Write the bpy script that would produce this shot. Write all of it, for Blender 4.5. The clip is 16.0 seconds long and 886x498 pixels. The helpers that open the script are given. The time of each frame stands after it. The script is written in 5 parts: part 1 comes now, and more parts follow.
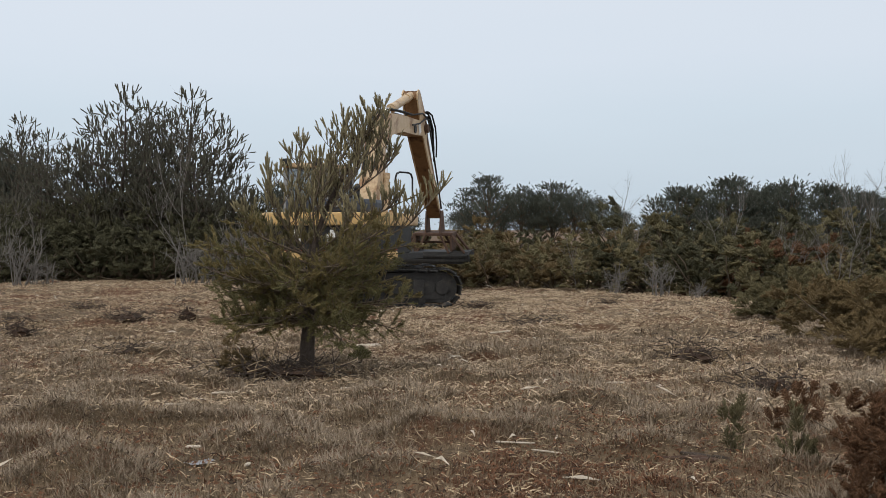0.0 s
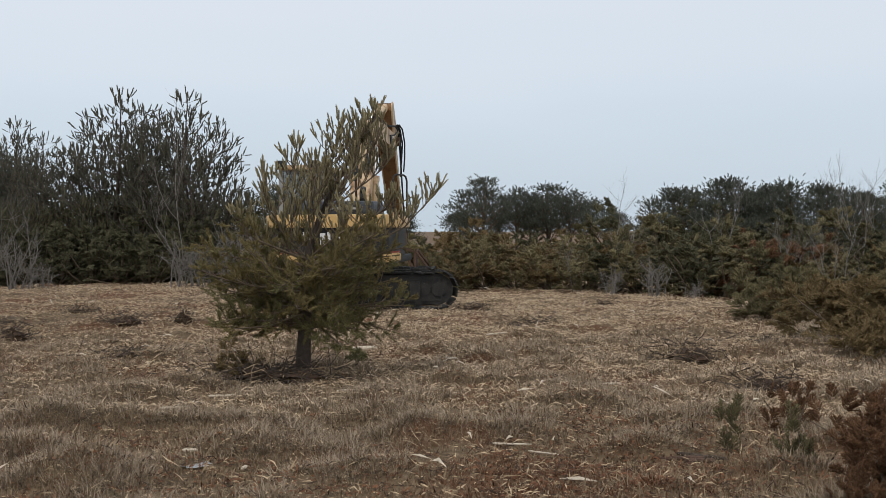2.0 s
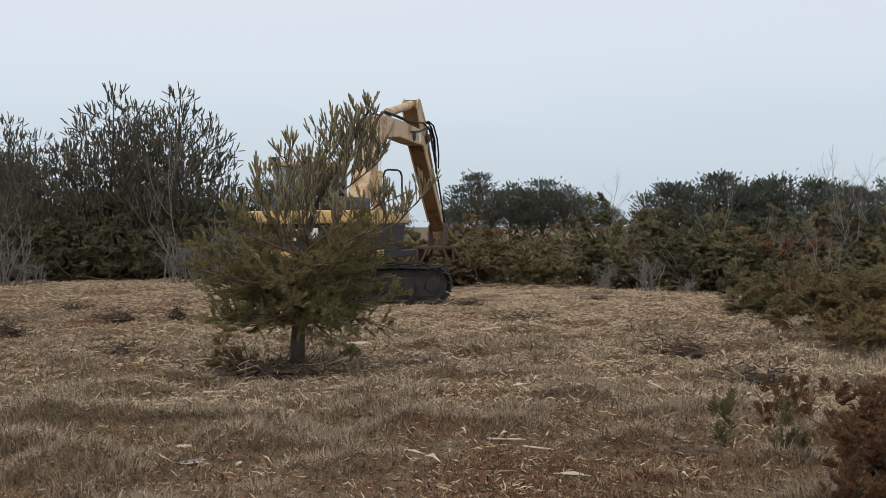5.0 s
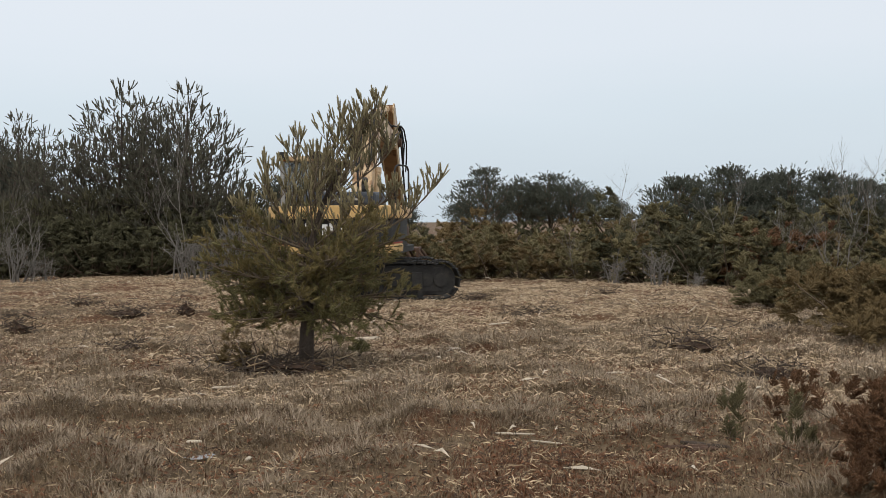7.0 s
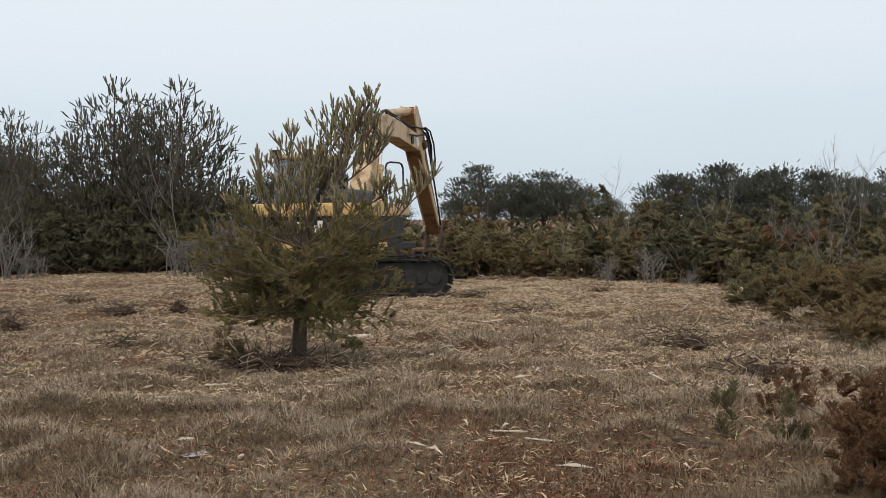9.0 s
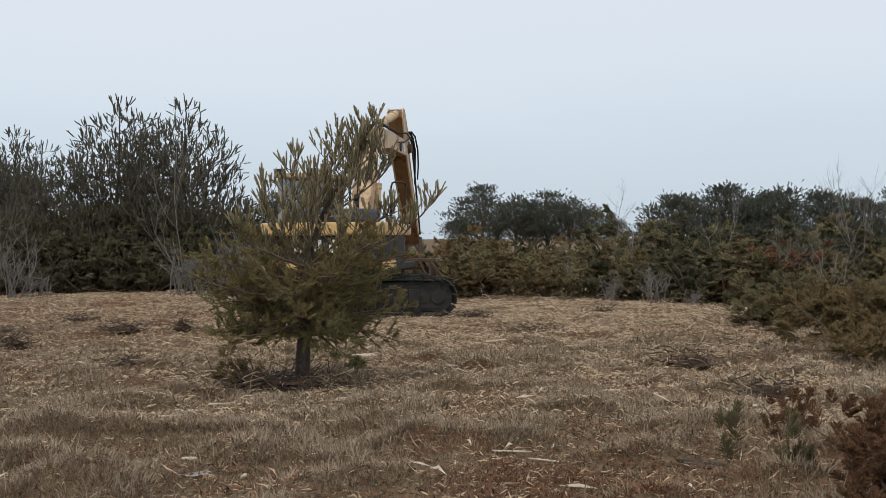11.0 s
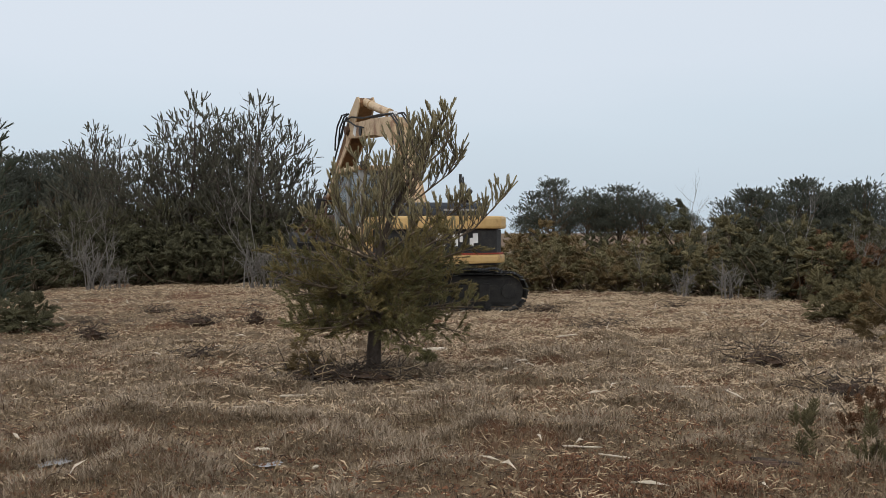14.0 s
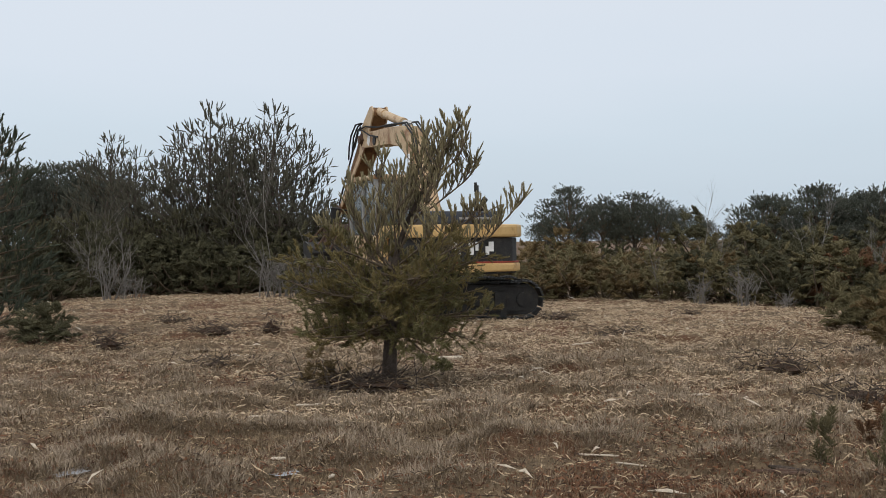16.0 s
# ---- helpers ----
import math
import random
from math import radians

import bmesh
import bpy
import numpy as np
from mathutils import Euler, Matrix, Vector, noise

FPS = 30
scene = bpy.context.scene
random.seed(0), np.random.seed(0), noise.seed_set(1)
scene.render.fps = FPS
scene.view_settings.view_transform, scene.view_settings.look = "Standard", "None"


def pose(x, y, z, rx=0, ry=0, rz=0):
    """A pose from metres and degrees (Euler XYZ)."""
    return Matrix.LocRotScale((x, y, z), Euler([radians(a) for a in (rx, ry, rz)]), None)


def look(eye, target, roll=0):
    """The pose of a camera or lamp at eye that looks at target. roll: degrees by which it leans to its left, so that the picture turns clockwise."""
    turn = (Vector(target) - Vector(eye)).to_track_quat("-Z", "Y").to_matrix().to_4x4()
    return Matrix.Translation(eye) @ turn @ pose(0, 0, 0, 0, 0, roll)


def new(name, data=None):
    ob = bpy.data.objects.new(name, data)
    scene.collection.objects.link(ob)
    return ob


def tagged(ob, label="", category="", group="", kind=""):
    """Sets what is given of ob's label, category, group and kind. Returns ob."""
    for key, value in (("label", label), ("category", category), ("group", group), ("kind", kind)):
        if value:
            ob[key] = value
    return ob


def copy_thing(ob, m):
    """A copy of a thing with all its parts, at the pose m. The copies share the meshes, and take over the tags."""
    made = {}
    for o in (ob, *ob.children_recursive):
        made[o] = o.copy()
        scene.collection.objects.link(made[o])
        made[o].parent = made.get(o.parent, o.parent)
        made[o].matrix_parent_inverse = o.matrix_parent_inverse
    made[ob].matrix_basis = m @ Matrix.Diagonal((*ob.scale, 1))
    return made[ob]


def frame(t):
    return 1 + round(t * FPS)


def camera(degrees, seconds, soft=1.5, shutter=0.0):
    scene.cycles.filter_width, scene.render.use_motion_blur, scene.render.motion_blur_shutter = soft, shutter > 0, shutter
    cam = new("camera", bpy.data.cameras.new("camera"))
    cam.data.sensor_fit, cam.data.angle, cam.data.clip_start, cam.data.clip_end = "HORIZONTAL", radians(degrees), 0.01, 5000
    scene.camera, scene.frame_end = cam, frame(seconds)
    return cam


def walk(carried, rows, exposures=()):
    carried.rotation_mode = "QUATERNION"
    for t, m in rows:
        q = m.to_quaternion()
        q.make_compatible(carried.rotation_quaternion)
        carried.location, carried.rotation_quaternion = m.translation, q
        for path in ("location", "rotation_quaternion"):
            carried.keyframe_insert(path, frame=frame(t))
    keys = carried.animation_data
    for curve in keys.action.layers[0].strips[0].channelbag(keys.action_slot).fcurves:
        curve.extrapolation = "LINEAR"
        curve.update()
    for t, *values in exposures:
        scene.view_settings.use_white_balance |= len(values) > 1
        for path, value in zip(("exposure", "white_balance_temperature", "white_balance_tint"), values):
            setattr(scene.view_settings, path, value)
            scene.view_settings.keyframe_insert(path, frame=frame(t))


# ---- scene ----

EYE = (0.0, 0.0, 1.6)
# seconds, yaw, pitch, roll of the hand-held camera
PATH = [
    (0.0, 0.000, -0.982, 0.000),
    (0.5, 0.082, -1.147, -0.037),
    (1.0, -0.144, -1.112, 0.135),
    (1.5, -0.262, -1.064, 0.076),
    (2.0, -0.208, -0.890, 0.278),
    (2.5, 0.194, -0.753, 0.383),
    (3.0, 0.108, -0.893, 0.312),
    (3.5, -0.411, -0.941, 0.325),
    (4.0, -0.651, -0.939, 0.307),
    (6.5, -0.243, -1.449, 0.646),
    (7.0, -0.107, -1.368, 0.655),
    (7.5, 0.524, -1.529, 0.498),
    (8.0, 0.379, -1.573, 0.554),
    (8.5, 0.046, -1.440, 0.602),
    (9.0, -0.447, -1.494, 0.567),
    (9.2, -0.658, -1.584, 0.674),
    (11.3, -0.017, -0.370, 0.331),
    (11.5, 0.361, -0.321, 0.297),
    (12.0, 1.664, -0.537, 0.489),
    (12.5, 2.482, -0.731, 0.382),
    (13.0, 2.798, -0.827, 0.367),
    (13.5, 3.078, -0.793, 0.323),
    (14.0, 3.261, -0.796, 0.273),
    (14.5, 3.520, -0.836, 0.306),
    (15.0, 4.015, -0.687, 0.341),
    (15.5, 4.065, -0.477, 0.511),
    (16.0, 4.011, -0.368, 0.570),
]
cam = camera(42.0, 16.0, soft=0.75)
# the picture brightens a little in the middle of the clip
walk(cam, [(t, pose(*EYE, 90 + p, r, y)) for t, y, p, r in PATH],
     exposures=[(0.0, 0.03, 6500, 10), (4.0, 0.03, 6500, 10), (6.5, 0.12, 6700, 10), (9.0, 0.16, 6700, 10), (11.3, 0.05, 6530, 10), (16.0, 0.03, 6500, 10)])

# ---- light ----
world = bpy.data.worlds.new("overcast_sky")
world.use_nodes = True
scene.world = world


def build_sky():
    nt = world.node_tree
    nt.nodes.clear()
    out = nt.nodes.new("ShaderNodeOutputWorld")
    bg = nt.nodes.new("ShaderNodeBackground")
    tc = nt.nodes.new("ShaderNodeTexCoord")
    sep = nt.nodes.new("ShaderNodeSeparateXYZ")
    ramp = nt.nodes.new("ShaderNodeValToRGB")
    noi = nt.nodes.new("ShaderNodeTexNoise")
    mp = nt.nodes.new("ShaderNodeMapping")
    mad = nt.nodes.new("ShaderNodeMath")
    mix = nt.nodes.new("ShaderNodeMix")
    sky = nt.nodes.new("ShaderNodeTexSky")
    sky.sky_type, sky.sun_disc = "NISHITA", False
    sky.sun_elevation, sky.sun_rotation, sky.dust_density = radians(28), radians(150), 4.0
    hsv = nt.nodes.new("ShaderNodeHueSaturation")
    hsv.inputs["Saturation"].default_value, hsv.inputs["Value"].default_value = 0.5, 0.12
    nt.links.new(sky.outputs[0], hsv.inputs["Color"])
    mp.inputs["Scale"].default_value = (2.0, 2.0, 9.0)
    noi.inputs["Scale"].default_value, noi.inputs["Detail"].default_value = 1.6, 3.0
    nt.links.new(tc.outputs["Generated"], sep.inputs[0])
    nt.links.new(tc.outputs["Generated"], mp.inputs[0])
    nt.links.new(mp.outputs[0], noi.inputs["Vector"])
    mad.operation = "MULTIPLY_ADD"
    mad.inputs[1].default_value = 0.07
    nt.links.new(noi.outputs[0], mad.inputs[0])
    nt.links.new(sep.outputs["Z"], mad.inputs[2])
    nt.links.new(mad.outputs[0], ramp.inputs[0])
    stops = [(0.0, (0.50, 0.585, 0.66)), (0.06, (0.545, 0.635, 0.715)), (0.13, (0.585, 0.675, 0.76)),
             (0.18, (0.635, 0.705, 0.79)), (0.26, (0.665, 0.72, 0.795)), (1.0, (0.82, 0.85, 0.90))]
    els = ramp.color_ramp.elements
    while len(els) < len(stops):
        els.new(0.5)
    for e, (p, c) in zip(els, stops):
        e.position, e.color = p, (*c, 1)
    mix.data_type = "RGBA"
    mix.inputs["Factor"].default_value = 0.1
    nt.links.new(ramp.outputs[0], mix.inputs["A"])
    nt.links.new(hsv.outputs[0], mix.inputs["B"])
    nt.links.new(mix.outputs["Result"], bg.inputs[0])
    bg.inputs[1].default_value = 1.09
    nt.links.new(bg.outputs[0], out.inputs[0])


build_sky()
sun = new("sun", bpy.data.lights.new("sun", "SUN"))
sun.data.energy, sun.data.angle, sun.data.color = 0.9, radians(20), (1.0, 0.92, 0.82)
sun.matrix_world = look((0, 0, 50), (22, 38, 0))


# ---- materials ----
def mat(name, a, b, scale=8.0, rough=0.8, bump=0.3, metal=0.0, island=0.0, per_object=0.0, spots=None, spot_scale=1.5,
        spot_edge=(0.52, 0.62), distance=0.02, spec=0.3):
    """Two tones mixed by grain at two scales, with bump; optional stains of their own shape, and variation by piece."""
    m = bpy.data.materials.new(name)
    m.use_nodes = True
    nt = m.node_tree
    bsdf = nt.nodes["Principled BSDF"]
    bsdf.inputs["Roughness"].default_value, bsdf.inputs["Metallic"].default_value = rough, metal
    bsdf.inputs["Specular IOR Level"].default_value = spec
    geo = nt.nodes.new("ShaderNodeNewGeometry")
    tc = nt.nodes.new("ShaderNodeTexCoord")

    def noise_node(s, detail):
        n = nt.nodes.new("ShaderNodeTexNoise")
        n.inputs["Scale"].default_value, n.inputs["Detail"].default_value = s, detail
        n.inputs["Roughness"].default_value = 0.65
        nt.links.new(tc.outputs["Object"], n.inputs["Vector"])
        return n

    def maths(op, x, y):
        n = nt.nodes.new("ShaderNodeMath")
        n.operation = op
        for i, v in enumerate((x, y)):
            if isinstance(v, (int, float)):
                n.inputs[i].default_value = v
            else:
                nt.links.new(v, n.inputs[i])
        return n.outputs[0]

    fine, coarse = noise_node(scale * 6, 4), noise_node(scale, 3)
    f = maths("ADD", maths("MULTIPLY", fine.outputs[0], 0.5), maths("MULTIPLY", coarse.outputs[0], 0.5))
    f = maths("MULTIPLY", maths("SUBTRACT", f, 0.3), 2.5)
    if island:
        f = maths("ADD", maths("MULTIPLY", f, 1 - island), maths("MULTIPLY", geo.outputs["Random Per Island"], island))
    if per_object:
        oi = nt.nodes.new("ShaderNodeObjectInfo")
        f = maths("ADD", maths("MULTIPLY", f, 1 - per_object), maths("MULTIPLY", oi.outputs["Random"], per_object))
    mix = nt.nodes.new("ShaderNodeMix")
    mix.data_type = "RGBA"
    mix.inputs["A"].default_value, mix.inputs["B"].default_value = (*a, 1), (*b, 1)
    nt.links.new(f, mix.inputs["Factor"])
    col = mix.outputs["Result"]
    if spots:
        sp = noise_node(spot_scale, 5)
        rng = nt.nodes.new("ShaderNodeMapRange")
        rng.inputs["From Min"].default_value, rng.inputs["From Max"].default_value = spot_edge
        nt.links.new(sp.outputs[0], rng.inputs["Value"])
        mx = nt.nodes.new("ShaderNodeMix")
        mx.data_type = "RGBA"
        nt.links.new(rng.outputs[0], mx.inputs["Factor"])
        nt.links.new(col, mx.inputs["A"])
        mx.inputs["B"].default_value = (*spots, 1)
        col = mx.outputs["Result"]
    nt.links.new(col, bsdf.inputs["Base Color"])
    if bump:
        bp = nt.nodes.new("ShaderNodeBump")
        bp.inputs["Strength"].default_value, bp.inputs["Distance"].default_value = bump, distance
        nt.links.new(fine.outputs[0], bp.inputs["Height"])
        nt.links.new(bp.outputs[0], bsdf.inputs["Normal"])
    return m


M_GROUND = mat("mown_heath", (0.05, 0.033, 0.018), (0.25, 0.178, 0.108), 2.2, 0.95, 1.0, spots=(0.13, 0.062, 0.031),
               spot_scale=0.45, spot_edge=(0.5, 0.58), distance=0.06)
M_GRASS = mat("dry_grass", (0.085, 0.059, 0.034), (0.37, 0.275, 0.175), 3, 0.9, 0, island=0.6)
M_FROST = mat("pale_grass", (0.15, 0.112, 0.074), (0.45, 0.36, 0.262), 3, 0.9, 0, island=0.6)
M_STRAW = mat("wood_chips", (0.15, 0.098, 0.05), (0.66, 0.51, 0.33), 3, 0.9, 0, island=0.8)
M_STRAW_PALE = mat("pale_straw", (0.26, 0.18, 0.105), (0.66, 0.52, 0.36), 3, 0.9, 0, island=0.8)
M_BARK_CHIP = mat("bark_chips", (0.06, 0.03, 0.017), (0.25, 0.118, 0.062), 3, 0.9, 0, island=0.8)
M_BARK = mat("pine_bark", (0.045, 0.035, 0.028), (0.14, 0.11, 0.09), 22, 0.95, 0.9)
M_TWIG = mat("twig_bark", (0.075, 0.056, 0.038), (0.215, 0.165, 0.115), 16, 0.9, 0.3, island=0.4)
M_GREY = mat("bare_wood", (0.10, 0.092, 0.082), (0.29, 0.265, 0.24), 12, 0.9, 0.2, island=0.4)
M_PINE = mat("pine_needles", (0.06, 0.056, 0.021), (0.235, 0.205, 0.087), 1.6, 0.75, 0, island=0.45)
M_PINE_TIP = mat("pine_shoots", (0.10, 0.088, 0.048), (0.34, 0.285, 0.16), 1.6, 0.75, 0, island=0.45)
M_PINE_BROWN = mat("browned_needles", (0.08, 0.066, 0.024), (0.28, 0.22, 0.092), 1.6, 0.8, 0, island=0.5)
M_PINE_DARK = mat("dark_pine_needles", (0.028, 0.036, 0.024), (0.085, 0.095, 0.06), 0.8, 0.8, 0, island=0.5)
M_PINE_OLIVE = mat("olive_pine_needles", (0.026, 0.025, 0.013), (0.105, 0.094, 0.048), 0.5, 0.8, 0, island=0.3)
M_PINE_GREY = mat("grey_pine_needles", (0.034, 0.033, 0.022), (0.12, 0.112, 0.078), 0.8, 0.8, 0, island=0.3)
# skyline needles lighter and bluer: distance haze is mixed into their colour
M_FAR_HAZED = mat("hazed_far_pine_needles", (0.037, 0.043, 0.034), (0.13, 0.138, 0.106), 0.7, 0.85, 0, island=0.2)
M_JUNI = mat("juniper_olive", (0.046, 0.042, 0.019), (0.275, 0.23, 0.118), 0.9, 0.85, 0, island=0.14, per_object=0.25)
M_JUNI_B = mat("juniper_bronze", (0.055, 0.04, 0.017), (0.27, 0.19, 0.09), 0.9, 0.85, 0, island=0.14, per_object=0.25)
M_JUNI_R = mat("heather_red", (0.06, 0.032, 0.016), (0.22, 0.115, 0.058), 1.5, 0.85, 0, island=0.5)
M_JUNI_D = mat("juniper_dark", (0.026, 0.026, 0.014), (0.14, 0.13, 0.07), 0.9, 0.85, 0, island=0.14, per_object=0.25)
M_YELLOW = mat("yellow_paint", (0.52, 0.33, 0.12), (0.66, 0.44, 0.19), 5, 0.5, 0.08, spots=(0.33, 0.19, 0.075), spot_scale=3,
               spot_edge=(0.58, 0.72), spec=0.4)
M_CREAM = mat("faded_yellow_paint", (0.46, 0.32, 0.175), (0.64, 0.48, 0.305), 5, 0.5, 0.08, spots=(0.27, 0.14, 0.062), spot_scale=2.2,
              spot_edge=(0.5, 0.64), spec=0.4)
M_RUSTY = mat("worn_boom_paint", (0.145, 0.072, 0.03), (0.26, 0.14, 0.062), 4, 0.6, 0.15, spots=(0.10, 0.05, 0.025), spot_scale=3)
M_RUST = mat("rusty_steel", (0.05, 0.03, 0.022), (0.15, 0.09, 0.062), 9, 0.85, 0.4)
M_BLACK = mat("black_steel", (0.012, 0.012, 0.012), (0.045, 0.042, 0.038), 7, 0.6, 0.2, spots=(0.055, 0.047, 0.039), spot_scale=5,
              spot_edge=(0.56, 0.75))
M_HOOD = mat("dark_blue_hood", (0.028, 0.034, 0.045), (0.06, 0.068, 0.082), 5, 0.45, 0.05)
M_RUBBER = mat("black_rubber", (0.012, 0.012, 0.012), (0.03, 0.03, 0.03), 12, 0.6, 0.1)
M_CHROME = mat("chromed_rod", (0.62, 0.60, 0.57), (0.75, 0.73, 0.70), 10, 0.25, 0, metal=1.0)
M_GREYPAINT = mat("grey_paint", (0.20, 0.20, 0.19), (0.34, 0.34, 0.33), 8, 0.6, 0.1)
M_WHITE = mat("white_marking", (0.68, 0.68, 0.66), (0.80, 0.80, 0.78), 10, 0.6, 0)
M_RED = mat("red_stripe", (0.24, 0.04, 0.025), (0.33, 0.06, 0.035), 6, 0.6, 0)
M_SOIL = mat("dark_soil", (0.03, 0.02, 0.014), (0.12, 0.075, 0.05), 7, 0.95, 0.9)
M_PALEWOOD = mat("split_wood", (0.48, 0.40, 0.30), (0.72, 0.64, 0.52), 14, 0.85, 0.3)


def glass_mat():
    m = bpy.data.materials.new("tinted_glass")
    m.use_nodes = True
    b = m.node_tree.nodes["Principled BSDF"]
    b.inputs["Base Color"].default_value = (0.16, 0.18, 0.18, 1)
    b.inputs["Roughness"].default_value, b.inputs["Alpha"].default_value = 0.05, 0.4
    b.inputs["IOR"].default_value = 1.45
    return m


M_GLASS = glass_mat()


def water_mat():
    m = bpy.data.materials.new("sky_pale_puddle")
    m.use_nodes = True
    b = m.node_tree.nodes["Principled BSDF"]
    # pale base, ice-like, that also stands in for the sky's bright reflection
    b.inputs["Base Color"].default_value = (0.42, 0.43, 0.45, 1)
    b.inputs["Roughness"].default_value = 0.18
    b.inputs["IOR"].default_value = 1.33
    return m


M_WATER = water_mat()


# ---- mesh helpers ----
def finish(name, me, material, parent=None, label=""):
    me.materials.append(material)
    ob = new(name, me)
    if parent is not None:
        ob.parent = parent
    if label:
        tagged(ob, label)
    return ob


def part(name, bm, material, parent=None, label="", smooth=False):
    me = bpy.data.meshes.new(name)
    bmesh.ops.recalc_face_normals(bm, faces=bm.faces)
    bm.to_mesh(me)
    bm.free()
    if smooth:
        me.polygons.foreach_set("use_smooth", [True] * len(me.polygons))
    return finish(name, me, material, parent, label)


def raw_mesh(name, verts, faces):
    """A mesh from numpy arrays: verts (n, 3), faces (m, 3 or 4)."""
    me = bpy.data.meshes.new(name)
    k = faces.shape[1]
    me.vertices.add(len(verts))
    me.vertices.foreach_set("co", np.ascontiguousarray(verts, dtype=np.float32).ravel())
    me.loops.add(faces.size)
    me.loops.foreach_set("vertex_index", np.ascontiguousarray(faces, dtype=np.int32).ravel())
    me.polygons.add(len(faces))
    me.polygons.foreach_set("loop_start", np.arange(0, faces.size, k, dtype=np.int32))
    me.update(calc_edges=True)
    me.validate()
    return me


def empty(name, m=None):
    ob = new(name)
    ob.empty_display_size = 0.2
    if m is not None:
        ob.matrix_basis = m
    return ob


def box(bm, x0, x1, y0, y1, z0, z1, bevel=0.015, m=None):
    got = bmesh.ops.create_cube(bm, size=1.0)["verts"]
    mm = Matrix.Translation(((x0 + x1) / 2, (y0 + y1) / 2, (z0 + z1) / 2)) @ Matrix.Diagonal((x1 - x0, y1 - y0, z1 - z0, 1))
    bmesh.ops.transform(bm, matrix=(m or Matrix()) @ mm, verts=got)
    if bevel:
        edges = list({e for v in got for e in v.link_edges})
        bmesh.ops.bevel(bm, geom=edges, offset=bevel, segments=2, affect="EDGES", profile=0.6)
    return bm


def tube(bm, a, b, r0, r1=None, n=12):
    a, b = Vector(a), Vector(b)
    d = b - a
    got = bmesh.ops.create_cone(bm, cap_ends=True, segments=n, radius1=r0, radius2=r0 if r1 is None else r1, depth=d.length)["verts"]
    q = d.to_track_quat("Z", "Y").to_matrix().to_4x4()
    bmesh.ops.transform(bm, matrix=Matrix.Translation((a + b) / 2) @ q, verts=got)
    return bm


def bent(bm, pts, r, n=8):
    for a, b in zip(pts, pts[1:]):
        tube(bm, a, b, r, n=n)
    for p in pts[1:-1]:
        got = bmesh.ops.create_icosphere(bm, subdivisions=1, radius=r * 1.02)["verts"]
        bmesh.ops.translate(bm, verts=got, vec=p)
    return bm


def prism(bm, profile, x0, x1, bevel=0.02):
    """A plate with that outline in the y-z plane, from x0 to x1."""
    va = [bm.verts.new((x0, y, z)) for y, z in profile]
    vb = [bm.verts.new((x1, y, z)) for y, z in profile]
    fs = [bm.faces.new(va[::-1]), bm.faces.new(vb)]
    n = len(profile)
    for i in range(n):
        fs.append(bm.faces.new((va[i], va[(i + 1) % n], vb[(i + 1) % n], vb[i])))
    if bevel:
        bmesh.ops.bevel(bm, geom=list({e for f in fs for e in f.edges}), offset=bevel, segments=2, affect="EDGES", profile=0.6)
    return bm


def slab(bm, outline, z0, z1, bevel=0.02):
    """A block with that outline seen from above, from z0 to z1."""
    va = [bm.verts.new((x, y, z0)) for x, y in outline]
    vb = [bm.verts.new((x, y, z1)) for x, y in outline]
    fs = [bm.faces.new(va[::-1]), bm.faces.new(vb)]
    n = len(outline)
    for i in range(n):
        fs.append(bm.faces.new((va[i], va[(i + 1) % n], vb[(i + 1) % n], vb[i])))
    if bevel:
        bmesh.ops.bevel(bm, geom=list({e for f in fs for e in f.edges}), offset=bevel, segments=2, affect="EDGES", profile=0.6)
    return bm


# ---- ground ----
def ground_height(x, y):
    """Uneven heath: long swells and tussock-sized bumps that fade with the distance."""
    d = math.hypot(x, y - 15)
    fade = 1.0 / (1.0 + (d / 60) ** 2)
    tuss = max(0.0, noise.noise((x * 1.1, y * 1.9, 11.0)) - 0.05) * 0.3 / (1.0 + max(0.0, y - 8) * 0.12)
    h = 0.10 * noise.noise((x * 0.16, y * 0.16, 0.0)) + 0.055 * noise.noise((x * 0.7, y * 0.7, 3.0)) + 0.045 * noise.noise((x * 2.1, y * 2.1, 7.0)) + 0.04 * noise.noise((x * 3.7, y * 4.7, 19.0)) + tuss
    return h * fade


def axis(stops):
    out = []
    for a, b, step in stops:
        out += list(np.arange(a, b, step))
    return np.array(out + [stops[-1][1]])


def build_ground():
    xs = axis([(-2400, -400, 400), (-400, -60, 40), (-60, -16, 2.0), (-16, 16, 0.12), (16, 60, 2.0), (60, 400, 40), (400, 2400, 400)])
    ys = axis([(-2400, -400, 400), (-400, -40, 40), (-40, 4, 2.0), (4, 34, 0.12), (34, 60, 0.5), (60, 120, 6.0), (120, 400, 40), (400, 2400, 400)])
    verts = np.array([(x, y, ground_height(x, y)) for y in ys for x in xs])
    nx = len(xs)
    idx = np.arange(len(verts)).reshape(len(ys), nx)
    faces = np.stack([idx[:-1, :-1], idx[:-1, 1:], idx[1:, 1:], idx[1:, :-1]], -1).reshape(-1, 4)
    me = raw_mesh("ground", verts, faces)
    me.polygons.foreach_set("use_smooth", [True] * len(me.polygons))
    tagged(finish("ground", me, M_GROUND), "mown heath with brown mulch, straw and pale dry grass", "ground", kind="structure")


build_ground()
RNG = np.random.default_rng(7)


def unit(v):
    return v / np.maximum(np.linalg.norm(v, axis=-1, keepdims=True), 1e-9)


